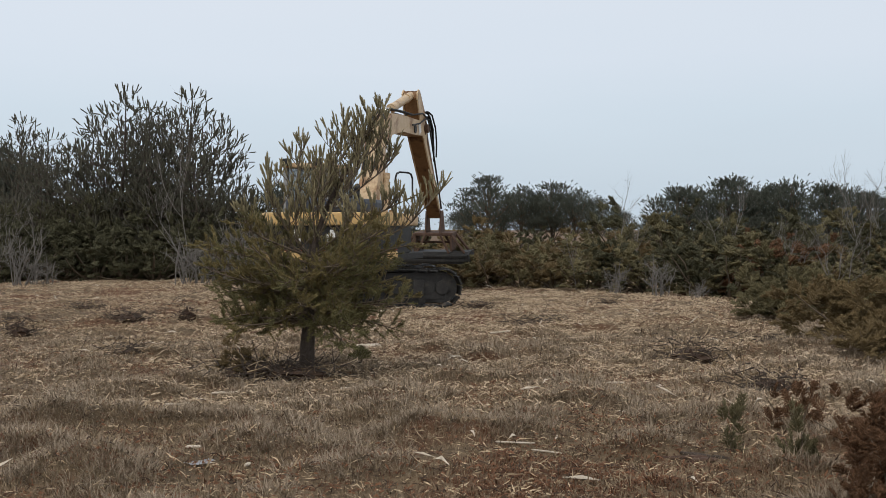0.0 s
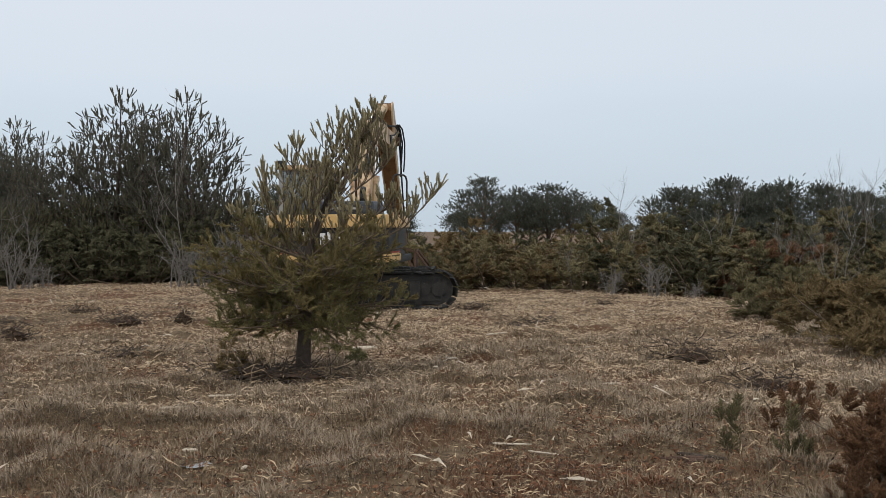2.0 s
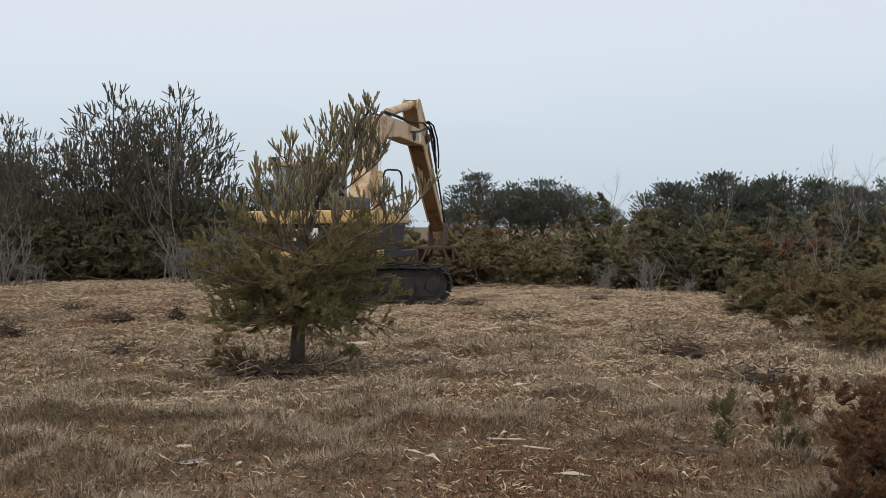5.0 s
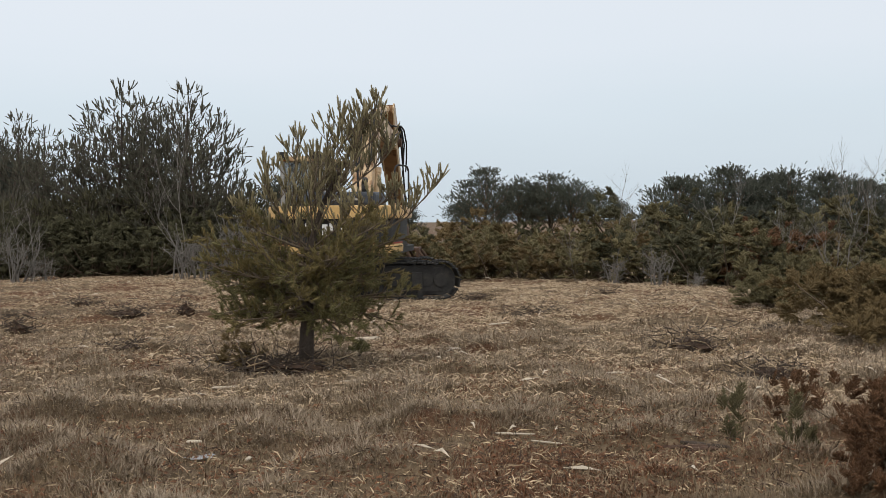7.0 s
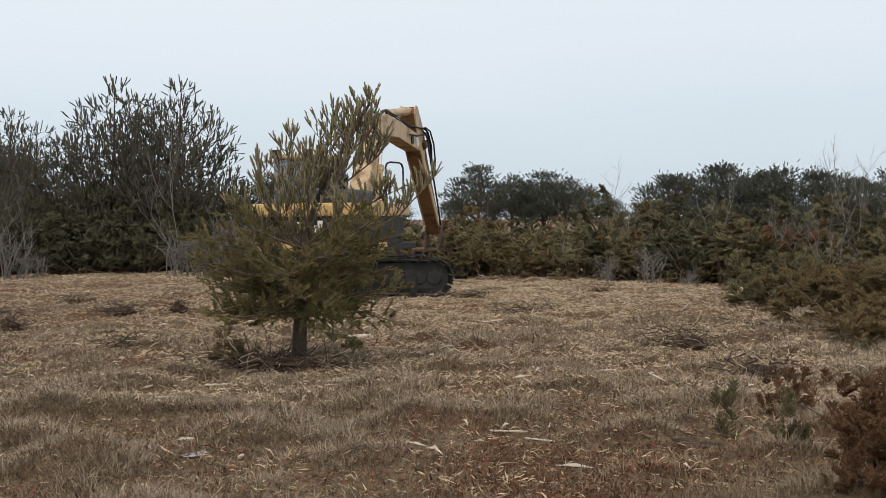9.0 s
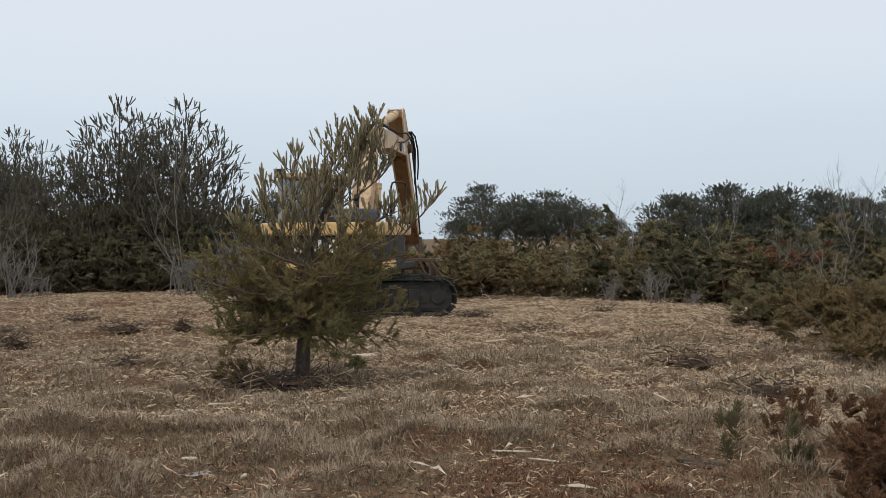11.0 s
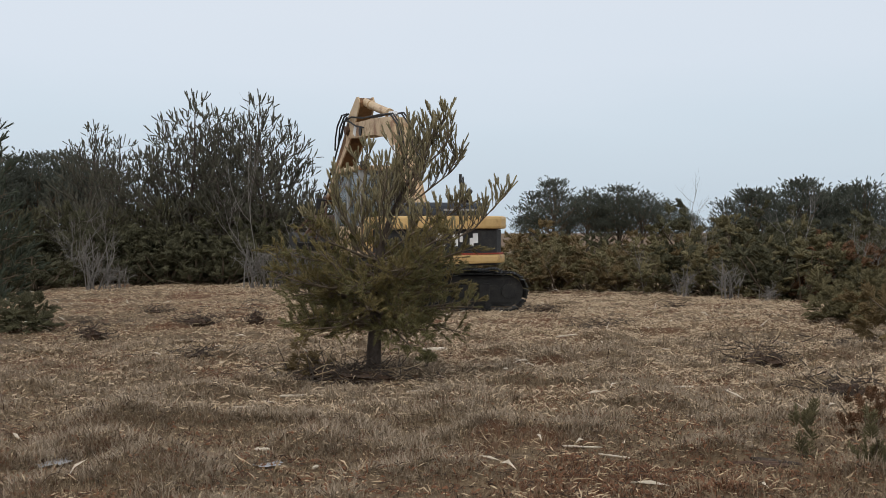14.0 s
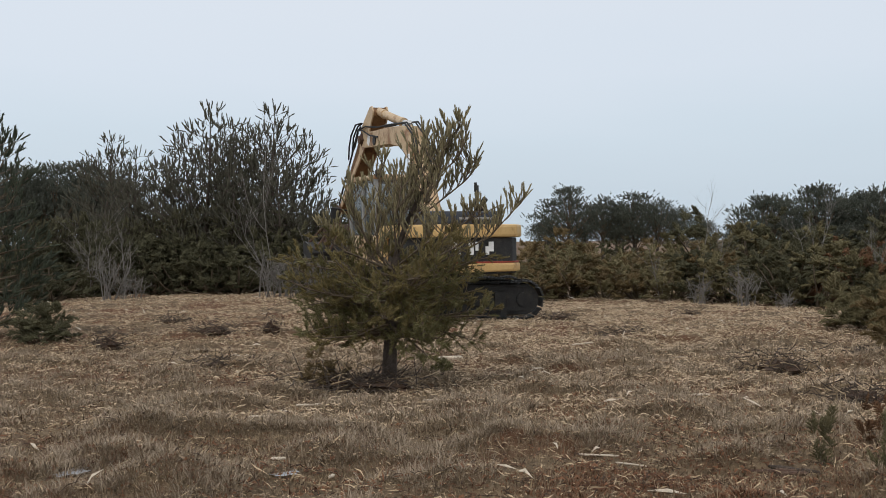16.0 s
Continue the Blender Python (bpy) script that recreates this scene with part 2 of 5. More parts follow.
# ---- plants ----
def needles(P, D, L, R, n, width, rng, spread=0.85):
    """Bottle-brush shoots: n needles round each shoot. P, D (k, 3); L, R (k,)."""
    k = len(P)
    P, D, L, R = np.repeat(P, n, 0), np.repeat(unit(D), n, 0), np.repeat(L, n), np.repeat(R, n)
    m = k * n
    t = rng.uniform(0.05, 1.0, m)
    rad = unit(np.cross(D, rng.normal(size=(m, 3))))
    way = unit(D * rng.uniform(0.45, 0.9, (m, 1)) + rad * spread)
    side = unit(np.cross(way, rng.normal(size=(m, 3))))
    base = P + D * (L * t)[:, None]
    ln = R * rng.uniform(0.7, 1.2, m) * (1.1 - 0.35 * t)
    w = width * rng.uniform(0.7, 1.3, m)
    verts = np.stack([base - side * w[:, None], base + side * w[:, None], base + way * ln[:, None]], 1).reshape(-1, 3)
    faces = np.arange(m * 3).reshape(-1, 3)
    return verts, faces


def spindles(P, D, L, R, rng):
    """A blunt solid core for each shoot: three sides, nearly even in width, rounded off at the tip."""
    k = len(P)
    D = unit(D)
    s = unit(np.cross(D, rng.normal(size=(k, 3))))
    u = np.cross(D, s)
    rings = []
    for t, w in ((0.1, 0.85), (0.88, 0.85)):
        mid = P + D * (L * t)[:, None]
        rings += [mid + (R * w)[:, None] * (math.cos(q) * s + math.sin(q) * u) for q in (0, 2.094, 4.189)]
    v = np.stack([*rings, P + D * (L * 1.05)[:, None]], 1).reshape(-1, 3)
    tri = []
    for i in range(3):
        j = (i + 1) % 3
        tri += [(i, j, 3 + j), (i, 3 + j, 3 + i)]
    tri += [(3, 4, 6), (4, 5, 6), (5, 3, 6)]
    f = (np.arange(k)[:, None, None] * 7 + np.array(tri)[None]).reshape(-1, 3)
    return v, f


class Plant:
    """Gathers limbs (tapered tubes) and shoots of one plant."""

    def __init__(self, seed):
        self.rng = np.random.default_rng(seed)
        self.v, self.f, self.count = [], [], 0
        self.P, self.D, self.L, self.R = [], [], [], []

    def limb(self, pts, r0, r1, n=5):
        pts = np.array(pts, float)
        k = len(pts)
        d = unit(np.gradient(pts, axis=0))
        s = unit(np.cross(d, np.array([0.31, 0.87, 0.38])))
        u = np.cross(d, s)
        rr = np.linspace(r0, r1, k)
        a = np.arange(n) * 2 * np.pi / n
        ring = pts[:, None] + rr[:, None, None] * (np.cos(a)[None, :, None] * s[:, None] + np.sin(a)[None, :, None] * u[:, None])
        self.v.append(ring.reshape(-1, 3))
        i = np.arange(k - 1)[:, None] * n + np.arange(n)[None]
        j = np.arange(k - 1)[:, None] * n + (np.arange(n) + 1)[None] % n
        self.f.append((np.stack([i, j, j + n, i + n], -1).reshape(-1, 4)) + self.count)
        self.count += k * n

    def path(self, a, d, length, k=5, up=0.0, wob=0.08):
        pts, p, d = [np.array(a, float)], np.array(a, float), unit(np.array(d, float))
        for _ in range(k):
            d = unit(d + np.array([0, 0, up]) / k + self.rng.normal(size=3) * wob)
            p = p + d * length / k
            pts.append(p)
        return np.array(pts)

    def shoot(self, p, d, length, r):
        self.P.append(p), self.D.append(d), self.L.append(length), self.R.append(r)

    def wood_pieces(self, marks):
        """One mesh for each run of limbs between marks."""
        ends = [*marks[1:], len(self.v)]
        for a, b in zip(marks, ends):
            first = sum(len(v) for v in self.v[:a])
            yield raw_mesh("branch", np.concatenate(self.v[a:b]), np.concatenate(self.f[a:b]) - first)

    def wood_mesh(self, name):
        return raw_mesh(name, np.concatenate(self.v), np.concatenate(self.f))

    def crown_mesh(self, name, n, width, spread=0.85, core=0.0):
        P, D, L, R = (np.array(a) for a in (self.P, self.D, self.L, self.R))
        v, f = needles(P, D, L, R, n, width, self.rng, spread)
        if core:
            v2, f2 = spindles(P, D, L, R * core, self.rng)
            v, f = np.concatenate([v, v2]), np.concatenate([f, f2 + len(v)])
        return raw_mesh(name, v, f)


def leafy(pl, pts, every, twig, shoot_len, shoot_r, up=0.5, start=0.3, sub=2, side=0.9):
    """Side twigs with shoots along a branch, and a shoot at its end."""
    rng = pl.rng
    seg = np.linalg.norm(np.diff(pts, axis=0), axis=1).sum()
    n = max(2, int(seg * (1 - start) / every))
    d = unit(pts[-1] - pts[0])
    for i in range(n):
        t = start + (1 - start) * (i + rng.uniform(0, 1)) / n
        x = t * (len(pts) - 1)
        j = min(int(x), len(pts) - 2)
        p = pts[j] + (pts[j + 1] - pts[j]) * (x - j)
        s = unit(np.cross(d, rng.normal(size=3)))
        w = unit(d * 0.7 + s * side + np.array([0, 0, up]))
        tl = twig * rng.uniform(0.5, 1.1) * (1.15 - 0.6 * t)
        tp = pl.path(p, w, tl, 2, up * 0.7)
        pl.limb(tp, 0.006, 0.003, 3)
        for _ in range(sub):
            q = tp[-1] - (tp[-1] - tp[0]) * rng.uniform(0, 0.8)
            pl.shoot(q, unit(unit(tp[-1] - tp[0]) + rng.normal(size=3) * 0.35 + np.array([0, 0, up])), shoot_len * rng.uniform(0.6, 1.3), shoot_r)
        pl.shoot(tp[-1], unit(tp[-1] - tp[0] + np.array([0, 0, up * tl])), shoot_len * rng.uniform(0.8, 1.4), shoot_r)
    pl.shoot(pts[-1], unit(pts[-1] - pts[-2]), shoot_len * 1.3, shoot_r)


def plant_thing(name, pl, crown_n, width, wood, leaf, m, label, category, group="", trunk=None, spread=0.85, core=0.0):
    root = empty(name, m)
    if trunk is not None:
        finish("trunk", trunk.wood_mesh("trunk"), M_BARK, root)
    if pl.v:
        finish("branchwood", pl.wood_mesh("branchwood"), wood, root)
    if pl.P:
        finish("crown", pl.crown_mesh("crown", crown_n, width, spread, core), leaf, root)
    return tagged(root, label, category, group)


def spot(u, d, z=0.0):
    """A place on the ground: u is the slope to the side per metre of depth, d the depth."""
    return Matrix.Translation((u * d, d, ground_height(u * d, d) + z))

# ---- excavator ----
PIVOT = (-1.91, 24.5, 0.0)
BOOM_FOOT = (0.14, 0.35, 1.75)
BOOM_LENGTH, STICK_LENGTH, STICK_BACK = 5.3, 2.9, 0.95
# seconds, swing of the house, lift of the boom, lean of the stick from the vertical
ARM = [
    (0.0, -12.7, 27.0, 42),
    (0.3, -13.3, 26.3, 42),
    (0.6, -13.0, 25.8, 42),
    (0.9, -13.0, 25.3, 42),
    (1.2, -12.5, 25.0, 41),
    (1.5, -10.1, 24.5, 39),
    (1.8, -6.6, 24.3, 38),
    (2.1, -4.9, 23.8, 38),
    (2.4, -4.0, 25.1, 38),
    (2.7, -4.8, 24.8, 38),
    (3.0, -6.5, 24.1, 38),
    (3.3, -9.1, 23.9, 38),
    (3.6, -12.6, 23.7, 38),
    (4.0, -16.6, 23.6, 38),
    (4.2, -17.3, 23.5, 38),
    (6.3, -9.1, 22.2, 39),
    (6.6, -7.2, 21.2, 39),
    (6.9, -5.6, 20.9, 39),
    (7.2, -4.8, 20.7, 39),
    (7.5, -4.6, 20.6, 39),
    (7.8, -6.5, 20.5, 40),
    (8.1, -7.1, 20.1, 40),
    (8.4, -9.4, 19.7, 40),
    (8.7, -12.3, 19.2, 40),
    (9.0, -14.2, 19.4, 40),
    (9.2, -16.5, 19.2, 40),
    (11.3, -4.9, 24.4, 36),
    (11.6, 0.2, 24.7, 37),
    (11.9, 3.4, 25.9, 37),
    (12.2, 5.9, 26.0, 38),
    (12.4, 8.4, 25.6, 38),
    (12.8, 13.2, 26.4, 42),
    (13.2, 17.0, 26.7, 46),
    (13.6, 20.4, 27.2, 50),
    (14.0, 24.2, 27.6, 54),
    (14.3, 25.0, 27.5, 54),
    (14.6, 25.5, 27.7, 54),
    (14.9, 24.7, 28.0, 54),
    (15.2, 23.6, 27.5, 54),
    (15.5, 23.7, 27.5, 54),
    (15.8, 24.1, 27.6, 54),
    (16.0, 24.5, 27.5, 54),
]


def excavator():
    root = tagged(empty("excavator", pose(*PIVOT)), "worn yellow tracked excavator with a rusty mulching head, working the heath", "excavator")

    # undercarriage, side on to the viewer
    base = Matrix.Rotation(radians(8), 4, "Z")
    bm = bmesh.new()
    box(bm, -0.75, 0.75, -0.95, 0.95, 0.42, 0.72, 0.04, base)
    for s in (-1, 1):
        for e in (-1, 1):
            box(bm, e * 0.75 - 0.22, e * 0.75 + 0.22, s * 0.95 - 0.35, s * 0.95 + 0.35, 0.36, 0.66, 0.04, base)
    part("car_body", bm, M_BLACK, root)
    bm = bmesh.new()
    tube(bm, (0, 0, 0.7), (0, 0, 1.0), 0.62, n=40)
    part("slew_ring", bm, M_BLACK, root)

    shoe = bmesh.new()
    box(shoe, -0.092, 0.092, -0.3, 0.3, -0.012, 0.012, 0.004)
    for x in (-0.07, 0.0, 0.07):
        box(shoe, x - 0.008, x + 0.008, -0.3, 0.3, 0.008, 0.036, 0.0)
    shoe_me = bpy.data.meshes.new("track_shoe")
    shoe.to_mesh(shoe_me)
    shoe.free()
    shoe_me.materials.append(M_BLACK)
    half, rad = 1.72, 0.37
    around = 4 * half + 2 * math.pi * rad
    count = 44
    for y in (-1.2, 1.2):
        bm = bmesh.new()
        prism_pts = [(-1.5, 0.28), (1.5, 0.28), (1.6, 0.4), (1.45, 0.56), (-1.45, 0.56), (-1.6, 0.4)]
        slab_m = base @ Matrix.Translation((0, y, 0))
        va = [bm.verts.new((x, -0.16, z)) for x, z in prism_pts]
        vb = [bm.verts.new((x, 0.16, z)) for x, z in prism_pts]
        fs = [bm.faces.new(va), bm.faces.new(vb[::-1])]
        for i in range(6):
            fs.append(bm.faces.new((va[i], vb[i], vb[(i + 1) % 6], va[(i + 1) % 6])))
        bmesh.ops.bevel(bm, geom=list({e for f in fs for e in f.edges}), offset=0.02, segments=2, affect="EDGES")
        box(bm, -1.86, 1.86, -0.13, 0.13, 0.1, 0.74, 0.09)
        box(bm, 0.55, 0.95, -0.22, -0.15, 0.3, 0.54, 0.01)
        box(bm, 1.12, 1.34, -0.24, -0.15, 0.28, 0.58, 0.01)
        box(bm, -1.0, -0.4, -0.2, -0.15, 0.33, 0.5, 0.01)
        bmesh.ops.transform(bm, matrix=slab_m, verts=bm.verts)
        track = part("track", bm, M_BLACK, root, "black steel crawler track caked with mud")
        for i in range(count):
            s = (i + 0.5) / count * around
            if s < 2 * half:
                x, z, a = -half + s, 2 * rad + 0.045 - 0.03 * math.sin(s * 2.3) ** 2, 0.0
            elif s < 2 * half + math.pi * rad:
                k = (s - 2 * half) / rad
                x, z, a = half + rad * math.sin(k), rad + 0.045 + rad * math.cos(k), -math.degrees(k) * -1
            elif s < 4 * half + math.pi * rad:
                x, z, a = half - (s - 2 * half - math.pi * rad), 0.045, 180.0
            else:
                k = (s - 4 * half - math.pi * rad) / rad
                x, z, a = -half - rad * math.sin(k), rad + 0.045 - rad * math.cos(k), 180 + math.degrees(k)
            ob = new("track_shoe", shoe_me)
            ob.parent = track
            ob.matrix_basis = slab_m @ pose(x, 0, z, 0, a, 0)
        for name, x, r in [("sprocket", -half, 0.31), ("idler_wheel", half, 0.31)] + [("track_roller", -1.3 + 0.37 * i, 0.11) for i in range(8)]:
            bm = bmesh.new()
            zc = rad + 0.045 if r > 0.2 else 0.17
            tube(bm, (x, -0.12, zc), (x, 0.12, zc), r, n=20)
            tube(bm, (x, -0.17, zc), (x, 0.17, zc), r * 0.45, n=14)
            bmesh.ops.transform(bm, matrix=slab_m, verts=bm.verts)
            part(name, bm, M_BLACK, track)

    # revolving house
    deck = [(-1.38, 1.7), (-0.45, 1.7), (-0.45, 1.2), (0.7, 1.2), (0.7, 1.6), (1.2, 1.6), (1.2, -1.3), (1.14, -1.85), (0.9, -2.2), (0.5, -2.38),
            (0, -2.42), (-0.5, -2.38), (-1.0, -2.2), (-1.28, -1.85), (-1.36, -1.3)]
    inset = [(x * 0.965, y * 0.975) for x, y in deck]
    bm = slab(bmesh.new(), inset, 0.96, 1.1, 0.02)
    house = part("house", bm, M_BLACK, root, "revolving house of the excavator, yellow and black")
    rear = [(1.37, -0.9), (1.37, -1.35), (1.29, -1.88), (1.01, -2.23), (0.5, -2.41), (0, -2.45), (-0.5, -2.41), (-1.01, -2.23), (-1.29, -1.88),
            (-1.37, -1.35), (-1.37, -0.9)]
    rear = [(x * 0.9 if x > 0 else x, y) for x, y in rear]
    part("lower_skirt", slab(bmesh.new(), rear, 1.0, 1.17, 0.045), M_YELLOW, house, "scuffed orange-yellow lower bumper")
    mid = [(x * 0.955, y * 0.965) for x, y in rear]
    part("counterweight", slab(bmesh.new(), mid, 1.172, 1.672, 0.03), M_BLACK, house, "dark counterweight with white blocks of lettering")
    part("stripe", slab(bmesh.new(), [(x * 0.985, y * 0.985) for x, y in rear], 1.174, 1.205, 0.005), M_RED, house, "dull red stripe")
    part("upper_panel", slab(bmesh.new(), [(1.2, 0.2), *[(x * 1.02, y * 1.01) for x, y in rear], (-1.4, -0.4)], 1.676, 1.93, 0.055), M_YELLOW, house,
         "faded yellow upper body panel")
    for x, w, z0, z1 in [(-0.44, 0.09, 1.36, 1.59), (-0.34, 0.05, 1.34, 1.52), (-0.1, 0.1, 1.34, 1.57), (0.02, 0.06, 1.42, 1.59), (0.24, 0.07, 1.34, 1.5), (0.32, 0.1, 1.4, 1.59)]:
        bm = bmesh.new()
        box(bm, x - w / 2, x + w / 2, -2.378, -2.35, z0, z1, 0.0)
        part("white_block", bm, M_WHITE, house)
    bm = bmesh.new()
    slab(bm, [(-0.8, -0.6), (0.85, -0.6), (0.9, -1.3), (0.8, -1.85), (0.3, -2.0), (-0.6, -2.0), (-0.85, -1.8)], 1.932, 2.2, 0.07)
    part("engine_hood", bm, M_HOOD, house, "dark blue-black engine hood", smooth=False)
    bm = bmesh.new()
    box(bm, -0.2, 0.5, -2.012, -1.98, 2.03, 2.075, 0)
    part("hood_mark", bm, M_GREYPAINT, house)
    bm = bmesh.new()
    bent(bm, [(0.53, -1.45, 2.18), (0.53, -1.45, 2.38), (0.56, -1.52, 2.46)], 0.06, 14)
    part("exhaust_pipe", bm, M_BLACK, house, smooth=True)
    bm = bmesh.new()
    tube(bm, (0.4, -1.42, 2.18), (0.39, -1.42, 2.78), 0.026, 0.02, n=10)
    tube(bm, (0.39, -1.42, 2.6), (0.39, -1.42, 2.79), 0.032, 0.03, n=10)
    part("tail_pipe", bm, M_BLACK, house, "thin black upright pipe")
    bm = bmesh.new()
    box(bm, 0.5, 0.92, 0.21, 1.4, 1.1, 1.67, 0.03)
    part("fuel_tank", bm, M_BLACK, house, "dark side tank and tool box")
    bm = bmesh.new()
    box(bm, 0.55, 1.2, 0.204, 0.95, 1.676, 1.92, 0.05)
    part("tank_cover", bm, M_CREAM, house, "cream-yellow tank cover")
    bm = bmesh.new()
    box(bm, 0.6, 1.18, -0.895, 0.205, 1.1, 1.67, 0.02)
    part("side_door", bm, M_BLACK, house, "dark pump-compartment door")
    bm = bmesh.new()
    box(bm, -1.36, -0.5, -0.895, -0.42, 1.1, 1.67, 0.02)
    part("side_door", bm, M_YELLOW, house)
    bm = bmesh.new()
    rot = pose(1.08, 0.15, 0, 0, 0, -22)
    loop = [(0, -0.3, 1.9), (0, -0.3, 2.68), (0, -0.25, 2.77), (0, -0.15, 2.8), (0, 0.15, 2.8), (0, 0.25, 2.77), (0, 0.3, 2.68), (0, 0.3, 1.9)]
    bent(bm, [rot @ Vector(p) for p in loop], 0.02, 8)
    tube(bm, rot @ Vector((0, -0.3, 1.9)), rot @ Vector((0, -0.3, 2.3)), 0.03)
    part("grab_rail", bm, M_RUBBER, house, "black tubular grab rail")
    bm = bmesh.new()
    tube(bm, (0.95, -0.35, 1.92), (0.95, -0.35, 2.0), 0.06)
    part("filler_cap", bm, M_CREAM, house)

    # cab: frame of posts, roof, glass
    bm = bmesh.new()
    x0, x1, y0, y1 = -1.42, -0.46, -0.38, 1.55
    box(bm, x0, x1, y0, y1, 1.1, 1.75, 0.04)
    cab = part("cab", bm, M_CREAM, house, "cream-yellow operator cab with dark windows")
    for x in (x0 + 0.045, x1 - 0.045):
        for y in (y0 + 0.06, 0.55, y1 - 0.05):
            part("cab_pillar", box(bmesh.new(), x - 0.045, x + 0.045, y - 0.06, y + 0.06, 1.735, 2.92, 0.012), M_GREYPAINT, house)
    bm = bmesh.new()
    box(bm, x0 - 0.03, x1 + 0.03, y0 - 0.04, y1 + 0.06, 2.9, 3.0, 0.035)
    part("cab_roof", bm, M_CREAM, house)
    for name, a in [("rear_window", (x0 + 0.09, x1 - 0.09, y0 + 0.05, y0 + 0.06, 1.76, 2.89)), ("windscreen", (x0 + 0.09, x1 - 0.09, y1 - 0.05, y1 - 0.04, 1.76, 2.89)),
                    ("side_window", (x0 + 0.04, x0 + 0.05, y0 + 0.12, 0.48, 1.76, 2.89)), ("side_window", (x0 + 0.04, x0 + 0.05, 0.62, y1 - 0.1, 1.76, 2.89)),
                    ("side_window", (x1 - 0.05, x1 - 0.04, y0 + 0.12, 0.48, 1.76, 2.89)), ("side_window", (x1 - 0.05, x1 - 0.04, 0.62, y1 - 0.1, 1.76, 2.89))]:
        part(name, box(bmesh.new(), *a, 0), M_GLASS, house)
    bm = bmesh.new()
    box(bm, -1.16, -0.72, 0.1, 0.3, 1.75, 2.55, 0.08)
    box(bm, -1.16, -0.72, 0.2, 0.65, 1.75, 1.9, 0.05)
    part("operator_seat", bm, M_RUBBER, house)
    for x in (-1.33, -0.62):
        bm = bmesh.new()
        box(bm, x - 0.09, x + 0.09, -0.5, -0.38, 2.93, 3.09, 0.03)
        part("work_light", bm, M_RUBBER, house)
    bm = bmesh.new()
    bent(bm, [(-1.42, 1.5, 2.3), (-1.72, 1.62, 2.35), (-1.72, 1.62, 2.1)], 0.016)
    box(bm, -1.82, -1.62, 1.6, 1.66, 2.05, 2.38, 0.03)
    part("mirror", bm, M_RUBBER, house)

    # boom, stick and head lie in the boom's plane; their poses are keyed
    boom_side = [(-0.16, -0.14), (0.1, -0.2), (1.0, 0.42), (1.75, 0.98), (2.3, 1.1), (3.2, 0.78), (4.3, 0.24), (5.2, -0.18), (5.42, -0.12), (5.46, 0.08), (5.3, 0.2),
                 (4.4, 0.62), (3.4, 1.12), (2.5, 1.52), (2.0, 1.54), (1.4, 1.18), (0.7, 0.6), (-0.1, 0.2)]
    boom = part("boom", prism(bmesh.new(), boom_side, -0.21, 0.21, 0.03), M_CREAM, house, "arched cream-yellow boom with rust streaks")
    stick_side = [(-1.09, -0.02), (-1.02, -0.1), (-0.25, -0.27), (0.3, -0.27), (2.7, -0.1), (2.98, -0.08), (3.02, 0.06), (2.85, 0.1), (0.6, 0.22), (-0.1, 0.36),
                  (-0.98, 0.2), (-1.09, 0.12)]
    stick = part("stick", prism(bmesh.new(), stick_side, -0.17, 0.17, 0.025), M_RUSTY, house, "rust-brown stick with cream edges")
    cheeks = []
    for x in (-0.19, 0.19):
        cheek = [(-1.12, -0.04), (-1.0, -0.13), (-0.2, -0.3), (0.35, -0.28), (2.6, -0.13), (2.6, -0.02), (0.4, -0.1), (-0.1, 0.3), (-1.0, 0.22), (-1.12, 0.13)]
        cheeks.append(part("stick_cheek", prism(bmesh.new(), cheek, x - 0.018, x + 0.018, 0.008), M_CREAM, house))
    bm = bmesh.new()
    tube(bm, (-0.3, 0, 0), (0.3, 0, 0), 0.11, n=18)
    box(bm, -0.24, 0.24, -0.12, 0.12, -0.1, 0.16, 0.02)
    pin_boss = part("pin_boss", bm, M_RUST, house)
    # hoses along the boom and round the knuckle
    bm = bmesh.new()
    for i, x in enumerate((-0.16, -0.1, 0.1, 0.16)):
        lift = 0.03 + 0.012 * i
        bent(bm, [(x, 0.9, 0.8 + lift), (x, 1.9, 1.54 + lift), (x, 2.5, 1.56 + lift), (x, 3.4, 1.16 + lift), (x, 4.5, 0.63 + lift), (x * 1.5, 5.1, 0.42 + lift), (x * 1.7, 5.42, 0.22)], 0.02, 6)
    bent(bm, [(-0.25, 4.0, 0.62), (-0.27, 4.6, 0.42), (-0.27, 5.2, 0.3), (-0.27, 5.65, 0.1)], 0.02, 6)
    bent(bm, [(0.25, 4.0, 0.62), (0.27, 4.6, 0.42), (0.27, 5.2, 0.3), (0.27, 5.65, 0.1)], 0.02, 6)
    hoses = part("boom_hose", bm, M_RUBBER, house, "black hydraulic hoses")
    bm = bmesh.new()
    for x in (-0.23, 0.23):
        bent(bm, [(x, -0.15, 0.3), (x, 0.1, 0.38), (x, 0.45, 0.32), (x, 0.9, 0.25), (x * 0.9, 2.0, 0.18), (x * 0.8, 2.8, 0.12)], 0.024, 6)
        bent(bm, [(x * 1.1, 0.0, 0.3), (x * 1.25, 0.4, 0.1), (x * 1.1, 0.8, 0.25)], 0.02, 6)
    for k, (x, out_by, drop) in enumerate([(0.25, 0.2, 0.5), (0.29, 0.3, 0.75), (-0.25, 0.18, 0.45), (-0.29, 0.28, 0.7), (0.2, 0.36, 0.9)]):
        bent(bm, [(x, -0.35, 0.24), (x * 1.15, -0.1, 0.24 + out_by * 0.6), (x * 1.25, 0.3, 0.2 + out_by * 0.7), (x * 1.15, drop, 0.26 + out_by * 0.3), (x, drop + 0.35, 0.22)], 0.022, 6)
